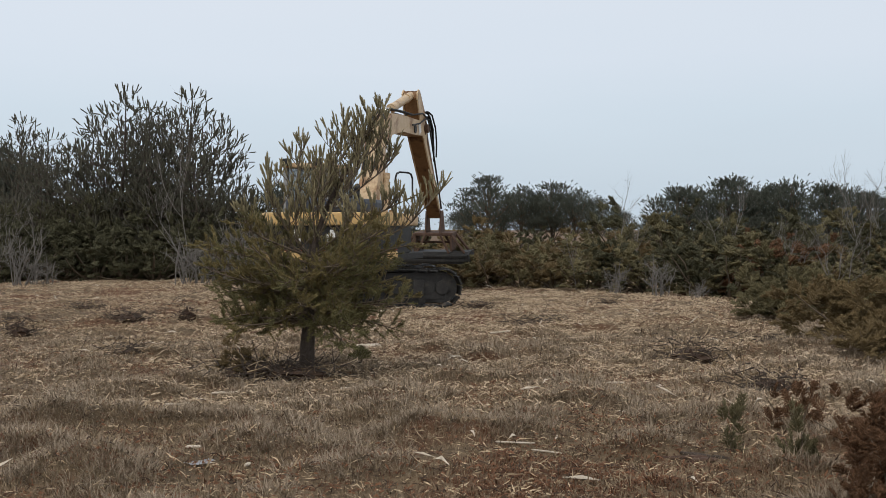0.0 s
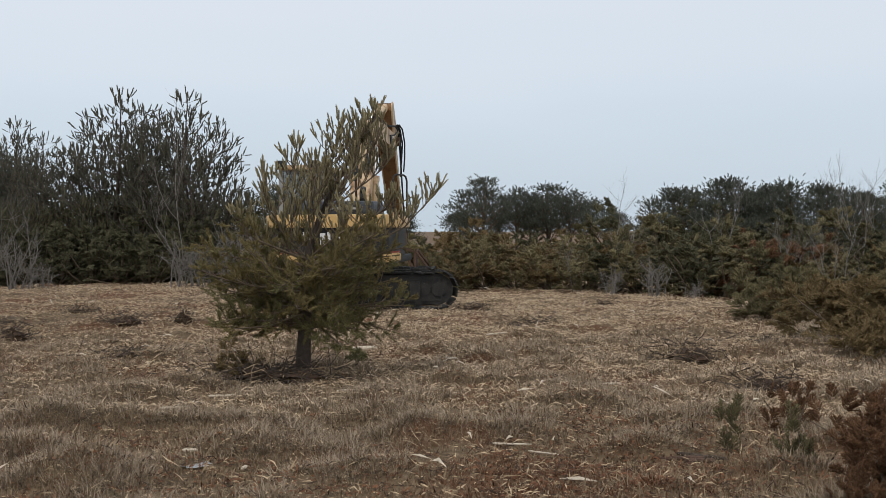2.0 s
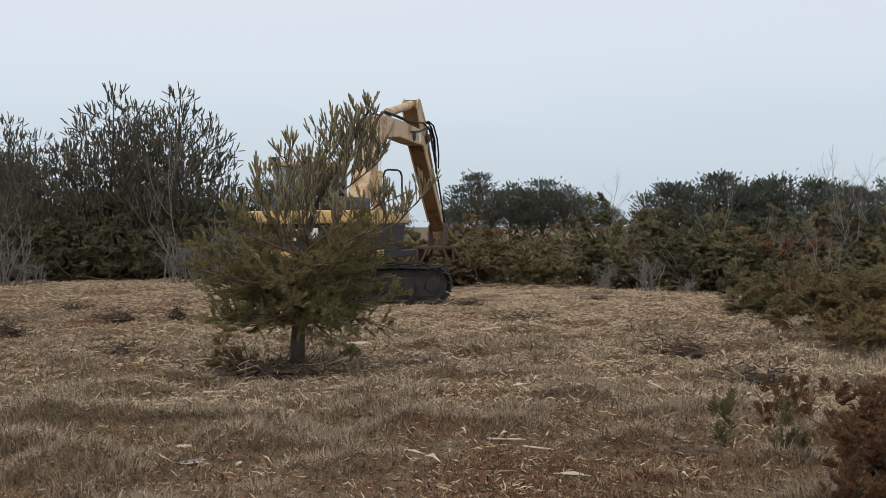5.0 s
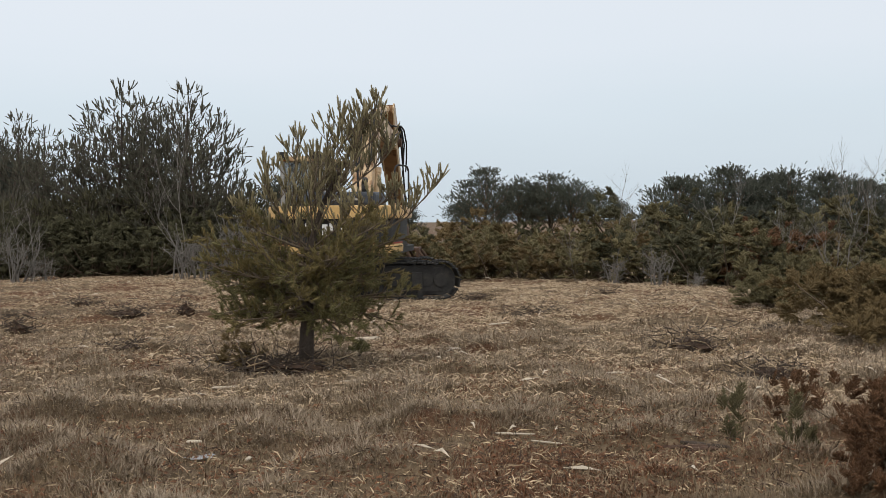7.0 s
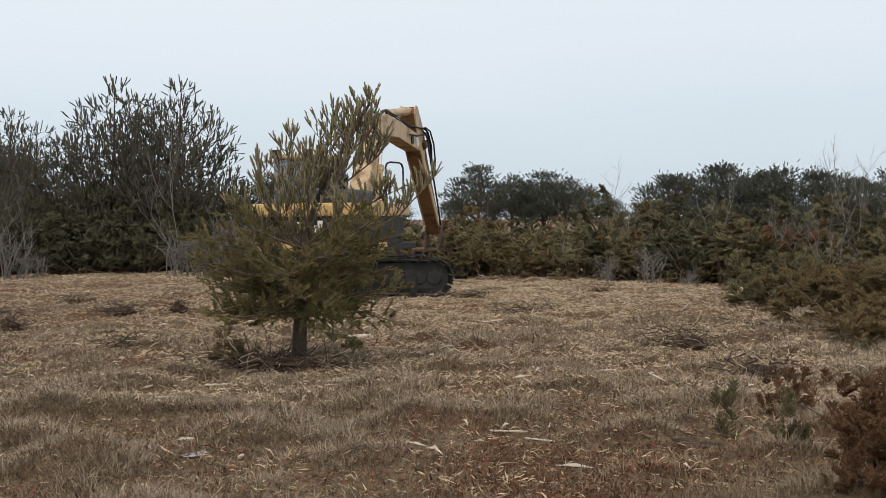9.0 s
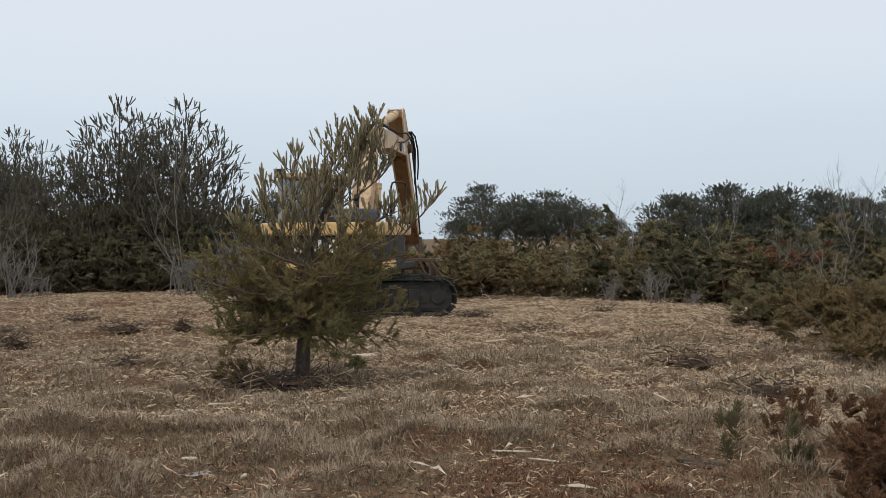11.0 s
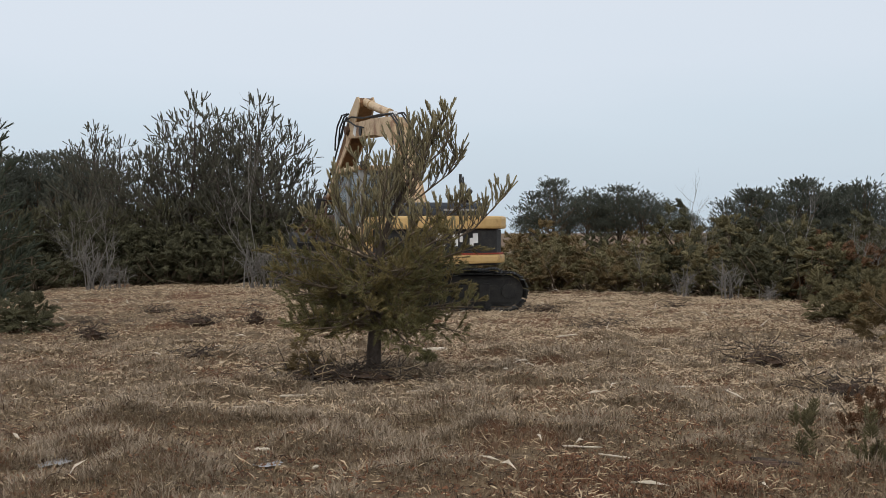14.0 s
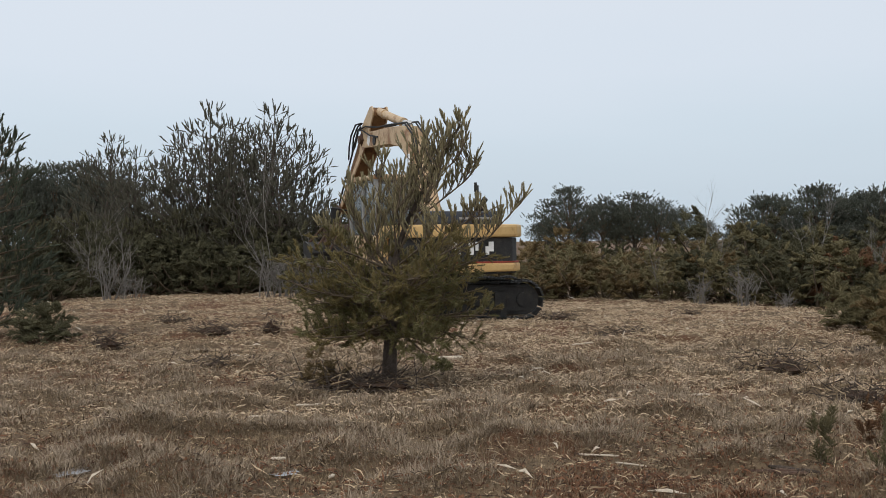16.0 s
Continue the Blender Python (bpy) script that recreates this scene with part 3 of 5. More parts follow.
    stick_hoses = part("stick_hose", bm, M_RUBBER, house, "black hydraulic hoses")
    marks = []
    for s in (-1, 1):
        bm = bmesh.new()
        box(bm, s * 0.217 - 0.004, s * 0.217 + 0.004, 4.65, 4.86, 0.1, 0.34, 0)
        marks.append(part("white_plate", bm, M_WHITE, house))
        bm = bmesh.new()
        tube(bm, (s * 0.2, 4.3, 0.4), (s * 0.235, 4.3, 0.4), 0.11, n=18)
        marks.append(part("boom_cover", bm, M_BLACK, house))
    bm = bmesh.new()
    tube(bm, (0, 0, 0), (0, 0, 2.0), 0.1, n=18)
    tube(bm, (0, 0, 0.5), (0, 0, 0.58), 0.118, n=18)
    tube(bm, (0, 0, 1.92), (0, 0, 2.04), 0.115, n=18)
    barrel = part("stick_cylinder", bm, M_CREAM, house, "cream hydraulic cylinder", smooth=False)
    bm = bmesh.new()
    tube(bm, (0, 0, 0), (0, 0, 1.5), 0.05, n=14)
    tube(bm, (-0.09, 0, 0), (0.09, 0, 0), 0.09, n=14)
    rod = part("stick_cylinder_rod", bm, M_CHROME, house)
    lifts = []
    for x in (-0.09, 0.37):
        bm = bmesh.new()
        tube(bm, (0, 0, 0), (0, 0, 1.45), 0.09, n=16)
        tube(bm, (0, 0, 1.38), (0, 0, 1.5), 0.105, n=16)
        b = part("lift_cylinder", bm, M_CREAM, house, "cream hydraulic cylinder")
        bm = bmesh.new()
        tube(bm, (0, 0, 0), (0, 0, 1.5), 0.05, n=12)
        lifts.append((x, b, part("lift_cylinder_rod", bm, M_CHROME, house)))

    # mulching head: bracket, tube frame, hood, rotor with teeth, skids
    bm = bmesh.new()
    for x in (-0.2, 0.2):
        prism(bm, [(-0.12, 0.1), (0.14, 0.1), (0.3, -0.5), (-0.3, -0.5)], x - 0.02, x + 0.02, 0.008)
    box(bm, -0.55, 0.55, -0.28, 0.28, -0.56, -0.48, 0.02)
    head = part("mulcher_head", bm, M_RUST, house, "rusty forestry mulcher head with a tube frame")
    head_parts = [head]
    for s in (-1, 1):
        for y in (-0.26, 0.26):
            head_parts.append(part("frame_tube", tube(bmesh.new(), (s * 0.5, y, -0.52), (s * 0.88, y * 1.3, -1.02), 0.035, n=8), M_RUST, house))
            head_parts.append(part("frame_tube", tube(bmesh.new(), (s * 0.2, y, -0.52), (s * 0.45, y * 1.3, -1.02), 0.03, n=8), M_RUST, house))
        head_parts.append(part("frame_plate", box(bmesh.new(), s * 0.5 - 0.03, s * 0.5 + 0.03, -0.3, 0.3, -0.98, -0.5, 0.01), M_RUST, house))
    head_parts.append(part("frame_tube", tube(bmesh.new(), (-0.55, 0, -0.75), (0.55, 0, -0.75), 0.03, n=8), M_RUST, house))
    bm = bmesh.new()
    prism(bm, [(-0.42, -1.3), (-0.42, -1.1), (-0.25, -0.99), (0.3, -0.99), (0.48, -1.08), (0.48, -1.2), (0.3, -1.06), (-0.22, -1.06), (-0.37, -1.14), (-0.37, -1.3)], -0.98, 0.98, 0.01)
    for x in (-0.99, 0.99):
        prism(bm, [(-0.44, -1.34), (-0.44, -1.05), (-0.25, -0.97), (0.32, -0.97), (0.5, -1.1), (0.42, -1.34)], x - 0.02, x + 0.02, 0.006)
    box(bm, -0.97, 0.97, -0.46, -0.42, -1.12, -1.06, 0.008)
    box(bm, -0.97, 0.97, -0.46, -0.42, -1.24, -1.18, 0.008)
    head_parts.append(part("mulcher_hood", bm, M_BLACK, house, "black rotor hood dulled by dust"))
    bm = bmesh.new()
    tube(bm, (-0.95, 0.03, -1.2), (0.95, 0.03, -1.2), 0.11, n=18)
    for i in range(26):
        a, x = i * 2.4, -0.9 + i * 0.072
        c = Vector((x, 0.03 + 0.13 * math.cos(a), -1.2 + 0.13 * math.sin(a)))
        box(bm, c.x - 0.03, c.x + 0.03, c.y - 0.03, c.y + 0.03, c.z - 0.03, c.z + 0.03, 0)
    head_parts.append(part("rotor", bm, M_BLACK, house))
    return dict(root=root, house=house, boom=boom, with_boom=[hoses, *marks], stick=stick, with_stick=[*cheeks, pin_boss, stick_hoses], barrel=barrel, rod=rod,
                lifts=lifts, head=head_parts)


DIGGER = excavator()


# ---- pines ----
def leader_pine(seed, height, reach, first, gap, twig, shoot_len, shoot_r, lean=(0, 0), per=5, trunk_r=0.1, rise=0.5, every=0.22, sub=2):
    """A young pine: trunk, whorls of rising branches, shoots like bottle brushes."""
    pl, tr = Plant(seed), Plant(seed + 1000)
    rng = pl.rng
    stem = tr.path((0, 0, -0.1), (lean[0] * 0.3, lean[1] * 0.3, 1), height * 0.97, 10, 0.1, 0.05)
    stem[:, 0] += lean[0] * np.linspace(0, 1, 11) ** 2
    stem[:, 1] += lean[1] * np.linspace(0, 1, 11) ** 2
    tr.limb(stem, trunk_r, 0.012, 9)
    z = first
    while z < height * 0.97:
        t = z / height
        p = np.array([np.interp(z, stem[:, 2], stem[:, i]) for i in (0, 1)] + [z])
        r = reach * (1 - t ** 2.2) * (0.6 + 0.4 * min(1, t * 3)) + 0.15
        n = per if t < 0.85 else 3
        a0 = rng.uniform(0, 6.28)
        for i in range(n):
            a = a0 + i * 6.28 / n + rng.normal() * 0.25
            ln = r * rng.uniform(0.65, 1.2)
            b = pl.path(p, (math.cos(a), math.sin(a), 0.06 + 0.35 * rise * t), ln, 5, rise * (0.3 + 0.5 * t), 0.12)
            pl.limb(b, max(0.008, trunk_r * 0.22 * (1 - t) + 0.006), 0.005, 4)
            leafy(pl, b, every, twig * (0.5 + 0.5 * (1 - t)), shoot_len, shoot_r, 0.3 + 0.6 * t, 0.25, sub + (2 if t < 0.5 else 1 if t < 0.68 else 0))
        z += gap * rng.uniform(0.8, 1.2) * (1.1 - 0.4 * t)
    pl.shoot(stem[-1], np.array([0, 0, 1.0]), shoot_len * 1.8, shoot_r)
    return pl, tr


def centre_pine():
    """The lone young pine before the excavator: layered skirt, open middle, several leaders bent to one side."""
    pl, tr = Plant(41), Plant(42)
    rng = pl.rng
    stem = np.array([(0, 0, -0.1), (0.01, 0, 0.3), (0.03, 0.01, 0.6), (0.05, 0.0, 1.0), (0.09, 0, 1.4), (0.2, 0.0, 1.75), (0.38, 0.02, 2.1), (0.6, 0, 2.5), (0.8, 0, 2.82)])
    tr.limb(stem[:5], 0.088, 0.05, 10)
    tr.limb(stem[4:], 0.035, 0.01, 8)
    # each leader: where it leaves the trunk, two bends, its tip, and the length of its side shoots
    stems = [(stem[4:], 0.42)] + [(np.array(q), s) for q, s in (
        (((0.09, 0, 1.4), (0.12, 0.1, 1.8), (0.28, 0.15, 2.3), (0.42, 0.15, 2.68)), 0.4),
        (((0.06, 0, 1.1), (-0.1, -0.1, 1.5), (-0.1, -0.1, 1.95), (-0.04, -0.1, 2.46)), 0.3),
        (((0.2, 0, 1.75), (0.5, 0.1, 1.95), (0.82, 0.12, 2.2), (0.96, 0.12, 2.48)), 0.36),
        (((0.06, 0, 1.05), (0.6, -0.1, 1.35), (1.1, -0.12, 1.6), (1.45, -0.1, 1.98)), 0.36),
        (((0.05, 0, 1.1), (-0.4, 0.1, 1.3), (-0.6, 0.12, 1.5), (-0.7, 0.1, 1.72)), 0.34),
        (((0.1, 0, 1.4), (0.35, -0.15, 1.9), (0.58, -0.2, 2.3), (0.66, -0.2, 2.66)), 0.4),
        (((0.07, 0, 1.2), (-0.2, -0.25, 1.6), (-0.3, -0.3, 1.85), (-0.34, -0.3, 2.12)), 0.34),
        (((0.1, 0, 1.3), (0.45, -0.3, 1.55), (0.75, -0.35, 1.7), (1.05, -0.35, 1.85)), 0.36),
        (((0.1, 0, 1.4), (0.1, -0.25, 1.75), (0.16, -0.3, 2.0), (0.2, -0.3, 2.25)), 0.36),
        (((0.38, 0, 2.1), (0.6, -0.1, 2.3), (0.78, -0.1, 2.45), (0.86, -0.1, 2.7)), 0.3))]
    marks = []
    for s, side in stems:
        marks.append(len(pl.v))
        pl.limb(s, 0.012, 0.005, 6)
        total = np.linalg.norm(np.diff(s, axis=0), axis=1).sum()
        n = int(total / 0.052)
        for i in range(n):
            t = 0.2 + 0.8 * i / n
            x = t * (len(s) - 1)
            j = min(int(x), len(s) - 2)
            p = s[j] + (s[j + 1] - s[j]) * (x - j)
            a = rng.uniform(0, 6.28)
            ln = side * (1.1 - 0.65 * t) * rng.uniform(0.5, 1.15)
            b = pl.path(p, (math.cos(a), math.sin(a), 0.5), ln, 4, 0.8, 0.06)
            pl.limb(b, 0.006, 0.003, 4)
            leafy(pl, b, 0.075, 0.11, 0.105, 0.027, 0.8, 0.2, 1, 0.75)
        pl.shoot(s[-1], s[-1] - s[-2], 0.18, 0.027)
    skirt = Plant(43)
    rng = skirt.rng
    low, bronze = Plant(44), Plant(45)
    skirt_marks = []
    z = 0.575
    while z < 1.3:
        n = 12 if z < 1.0 else 7
        for i in range(n):
            a = rng.uniform(0, 6.28)
            c = math.cos(a)
            right = np.interp(z, [0.5, 0.7, 1.0, 1.3, 1.6], [1.0, 1.15, 1.15, 1.25, 1.1])
            left = np.interp(z, [0.5, 0.7, 1.0, 1.3, 1.6], [0.88, 1.15, 1.22, 1.03, 0.77])
            ln = (right if c > 0 else left) * rng.uniform(0.45, 1.12)
            p = (np.interp(z, stem[:, 2], stem[:, 0]), 0, z + rng.normal() * 0.02)
            b = skirt.path(p, (c, math.sin(a), 0.0 + 0.3 * (z - 0.6)), ln, 6, 0.14, 0.09)
            if z < 0.75:
                b[:, 2] -= 0.06 * np.linspace(0, 1, 7) ** 2
            skirt_marks.append(len(skirt.v))
            skirt.limb(b, 0.018, 0.005, 5)
            leafy(skirt, b, 0.055, 0.27, 0.085, 0.036, 0.28, 0.22, 4)
            into = bronze if rng.uniform() < np.interp(z, [0.6, 1.0, 1.5], [0.15, 0.5, 0.8]) else low
            into.P += skirt.P
            into.D += skirt.D
            into.L += skirt.L
            into.R += skirt.R
            skirt.P, skirt.D, skirt.L, skirt.R = [], [], [], []
        z += 0.085
    root = tagged(empty("pine_tree", spot(-0.1185, 12.4)), "young olive-green pine with a dense skirt and upright shoots", "tree")
    finish("trunk", tr.wood_mesh("trunk"), M_BARK, root)
    for plant, m in ((pl, marks), (skirt, skirt_marks)):
        for me in plant.wood_pieces(m):
            finish("branch", me, M_TWIG, root)
    finish("crown", pl.crown_mesh("crown", 30, 0.0024, 0.6, 0.4), M_PINE_TIP, root, "grey-green upright shoots")
    finish("lower_crown", low.crown_mesh("lower_crown", 34, 0.0024, 0.85, 0.2), M_PINE, root, "dark green lower needles")
    finish("bronze_crown", bronze.crown_mesh("bronze_crown", 34, 0.0024, 0.85, 0.2), M_PINE_BROWN, root, "bronze-green needles")


centre_pine()


def shift(u, d, scale, turn, z=0.0):
    return spot(u, d, z) @ Matrix.Rotation(turn, 4, "Z") @ Matrix.Diagonal((scale, scale, scale, 1))


def left_pines():
    kinds = []
    for k, (h, reach) in enumerate([(5.6, 2.1), (5.8, 2.2), (4.7, 1.8)]):
        pl, tr = leader_pine(60 + k, h, reach, 0.8, 0.42, 0.5, 0.22, 0.056, per=7, trunk_r=0.09, rise=0.55, every=0.2, sub=1)
        kinds.append((pl, tr))
    rows = [(-0.2880, 39.0, 0, 1.1, 1.6), (-0.2310, 39.5, 1, 1.08, 2), (-0.262, 41, 1, 0.95, 1), (-0.2, 40.5, 0, 0.9, 4), (-0.325, 40, 2, 0.94, 3), (-0.349, 42, 2, 0.94, 5),
            (-0.182, 38, 2, 0.72, 2), (-0.16, 39, 2, 0.55, 1), (-0.208, 37.5, 2, 0.9, 1), (-0.245, 38, 2, 0.95, 0), (-0.375, 52, 1, 1.05, 2), (-0.281, 41, 0, 0.9, 5), (-0.337, 41, 1, 0.8, 4), (-0.24, 41, 1, 0.92, 3)]
    made = {}
    for u, d, k, s, turn in rows:
        m = shift(u, d, s, turn)
        if k in made:
            copy_thing(made[k], m)
        else:
            pl, tr = kinds[k]
            made[k] = plant_thing("pine_tree", pl, 12, 0.0075, M_BARK, M_PINE_GREY, m, "tall grey-green young pine at the heath's edge", "tree", "pines at the heath's edge", trunk=tr, spread=0.5, core=0.42)
    # dense young pines that fill the foot of the group
    thick = None
    for u, d, s, turn in [(-0.168, 38.0, 0.72, 0), (-0.19, 39.0, 0.88, 1), (-0.212, 38.2, 0.95, 2), (-0.234, 39.2, 1.08, 3), (-0.257, 38.4, 1.1, 4), (-0.28, 39.0, 1.08, 5), (-0.302, 38.2, 0.98, 1),
                          (-0.324, 39.0, 0.92, 2), (-0.347, 38.2, 0.88, 3), (-0.37, 38.4, 0.9, 0), (-0.394, 37.0, 0.92, 4), (-0.418, 36.0, 0.9, 5), (-0.442, 35.0, 0.95, 1)]:
        m = shift(u, d, s, turn)
        if thick:
            copy_thing(thick, m)
        else:
            pl, tr = leader_pine(66, 3.7, 1.7, 0.25, 0.3, 0.5, 0.24, 0.085, per=7, trunk_r=0.07, rise=0.3, every=0.2, sub=1)
            thick = plant_thing("pine_tree", pl, 11, 0.011, M_BARK, M_PINE_OLIVE, m, "dense dark olive young pine in the thicket", "tree", "young pines in the thicket", trunk=tr, spread=0.8, core=0.45)
    pl, tr = leader_pine(80, 3.7, 0.95, 0.3, 0.24, 0.4, 0.15, 0.06, per=6, trunk_r=0.07, rise=0.6, every=0.13, sub=2)
    plant_thing("pine_tree", pl, 22, 0.005, M_TWIG, M_PINE_DARK, spot(-0.473, 18.5), "dark green young pine at the edge of the clearing", "tree", trunk=tr, spread=0.6, core=0.3)


left_pines()


def clump_tree(seed, height, width, start, clumps, shoots):
    """A mature pine far off: trunk, limbs, foliage in separate flat-topped clumps."""
    pl, tr = Plant(seed), Plant(seed + 1000)
    rng = pl.rng
    stem = tr.path((0, 0, -0.2), (0, 0, 1), height * 0.9, 8, 0.1, 0.06)
    tr.limb(stem, 0.14, 0.04, 7)
    for i in range(clumps):
        t = rng.uniform(0, 1)
        z = height * (start + (0.97 - start) * t)
        r = width * math.sqrt(max(0.03, 1 - (1.5 * t - 0.45) ** 2)) * rng.uniform(0.35, 1.0)
        a = rng.uniform(0, 6.28)
        p = np.array([r * math.cos(a), r * math.sin(a), z * rng.uniform(0.93, 1.03)])
        s = stem[min(8, int(8 * z / height * 0.8))]
        pl.limb(np.array([s, s * 0.4 + p * 0.6 + (0, 0, -0.1), p]), 0.04, 0.015, 4)
        size = rng.uniform(0.22, 0.42)
        o = rng.normal(size=(shoots, 3)) * (size, size, size * 0.42)
        for q in o:
            pl.shoot(p + q, unit(q / size * 0.6 + rng.normal(size=3) * 0.4 + (0, 0, 0.9)), 0.2, 0.11)
    return pl, tr


def far_pines():
    # near block of pines behind the scrub, then the group beyond the excavator
    rows = [(0.205, 55, 0, 0.92, 0), (0.247, 56, 1, 1.0, 1), (0.287, 57, 0, 1.06, 2), (0.302, 55, 2, 0.95, 3), (0.335, 56, 1, 0.93, 4), (0.37, 55, 0, 0.92, 5), (0.40, 57, 2, 1.0, 2),
            (0.43, 55, 1, 1.0, 1), (0.222, 58, 2, 0.93, 3), (0.268, 60, 2, 0.98, 5), (0.18, 60, 2, 0.6, 2), (0.352, 60, 2, 0.97, 0), (0.46, 56, 0, 1.0, 2),
            (0.036, 70, 3, 1.02, 0), (0.068, 72, 4, 0.9, 1), (0.096, 72, 3, 0.93, 2), (0.114, 71, 4, 0.96, 3), (0.132, 74, 4, 0.86, 3), (0.152, 76, 4, 0.72, 4), (0.052, 75, 4, 0.8, 5), (0.083, 76, 3, 0.82, 0),
            (0.018, 74, 4, 0.72, 1), (-0.42, 58, 3, 1.2, 0), (-0.44, 58, 4, 1.25, 1), (-0.46, 58, 3, 1.2, 2), (-0.40, 59, 4, 1.25, 3), (-0.385, 60, 3, 1.25, 4), (-0.48, 57, 4, 1.2, 5), (-0.365, 60, 4, 1.3, 1),
            (-0.03, 78, 4, 0.7, 1), (-0.10, 70, 3, 0.8, 1), (-0.14, 60, 4, 0.95, 1)]
    shape = [(3.95, 1.9, 0.05, 74, 46), (4.0, 1.7, 0.05, 66, 46), (4.0, 1.2, 0.05, 50, 46), (4.7, 1.9, 0.4, 48, 46), (4.7, 1.6, 0.38, 42, 46)]
    made = {}
    for u, d, k, s, turn in rows:
        m = shift(u, d, s, turn)
        if k in made:
            copy_thing(made[k], m)
        else:
            pl, tr = clump_tree(100 + k, *shape[k])
            made[k] = plant_thing("pine_tree", pl, 11, 0.011, M_TWIG, M_FAR_HAZED, m, "dark green mature pine on the skyline", "tree", "pines on the skyline", trunk=tr, spread=0.7, core=0.2)


far_pines()


# ---- scrub ----
def bush(seed, w, h, shoots, length, r, lumps=14, up=0.5):
    """A juniper: stems from the root, foliage sprays on several lobes with gaps between them."""
    pl = Plant(seed)
    rng = pl.rng
    cen = np.stack([rng.normal(size=lumps) * w * 0.24, rng.normal(size=lumps) * w * 0.22, h * np.where(np.arange(lumps) % 3 == 0, rng.uniform(0.08, 0.2, lumps), rng.uniform(0.12, 0.72, lumps))], 1)
    rad = np.stack([w * rng.uniform(0.14, 0.3, lumps), w * rng.uniform(0.14, 0.3, lumps), h * rng.uniform(0.14, 0.34, lumps)], 1)
    for c, q in zip(cen, rad):
        b = pl.path((c[0] * 0.2, c[1] * 0.2, -0.05), c - (c[0] * 0.2, c[1] * 0.2, 0), np.linalg.norm(c) * 1.1, 4, 0.1, 0.1)
        pl.limb(b, 0.025 * h, 0.006 * h, 4)
    # feathery sprays: an axis that rises out of the lobe and nods, with shoots on both sides of it
    per = 22
    sprays = max(12, shoots // per)
    ks = rng.integers(0, lumps, sprays)
    ds = unit(rng.normal(size=(sprays, 3)) + (0, 0, 0.35))
    base = cen[ks] + ds * rad[ks] * rng.uniform(0.35, 0.85, (sprays, 1))
    ws = unit(ds * (1, 1, 0.5) + rng.normal(size=(sprays, 3)) * 0.2 + (0, 0, up))
    side = unit(np.cross(ws, (0, 0, 1.0) + rng.normal(size=(sprays, 3)) * 0.35))
    reach = length * rng.uniform(1.4, 2.8, sprays)
    k = np.repeat(np.arange(sprays), per)
    t = np.tile(np.arange(per) / per, sprays)[:, None]
    sign = np.tile(np.where(np.arange(per) % 2, 1.0, -1.0), sprays)[:, None]
    droop = rng.uniform(0.1, 0.4, sprays)[k][:, None] / (0.5 + up)
    P = base[k] + ws[k] * reach[k][:, None] * t - (0, 0, 1) * droop * reach[k][:, None] * t ** 2
    P[:, 2] = np.maximum(P[:, 2], 0.03 * h)
    D = unit(ws[k] * 0.8 + side[k] * sign * 0.75 - (0, 0, 1) * droop * t + rng.normal(size=P.shape) * 0.22)
    L = length * rng.uniform(0.7, 1.3, len(P)) * (1.15 - 0.75 * t[:, 0])
    pl.P, pl.D, pl.L, pl.R = list(P), list(D), list(L), list(np.full(len(P), r))
    return pl


def bare_tree(seed, height, spread, stems=3, order=3, thick=1.0):
    """A leafless birch or thorn: thin grey stems that fork."""
    pl = Plant(seed)
    rng = pl.rng

    def fork(p, d, ln, r, left):
        b = pl.path(p, d, ln, 4, 0.25, 0.1)
        pl.limb(b, r, r * 0.5, 4)
        if left:
            for _ in range(4 if left > 1 else 5):
                q = b[rng.integers(2, 5)]
                w = unit(unit(b[-1] - b[0]) + rng.normal(size=3) * spread + (0, 0, 0.25))
                fork(q, w, ln * rng.uniform(0.4, 0.65), r * 0.5, left - 1)

    for _ in range(stems):
        fork((rng.normal() * 0.12, rng.normal() * 0.12, -0.05), (rng.normal() * 0.25, rng.normal() * 0.2, 1), height * rng.uniform(0.45, 0.62), 0.009 * height ** 0.5 * thick, order)
    return pl


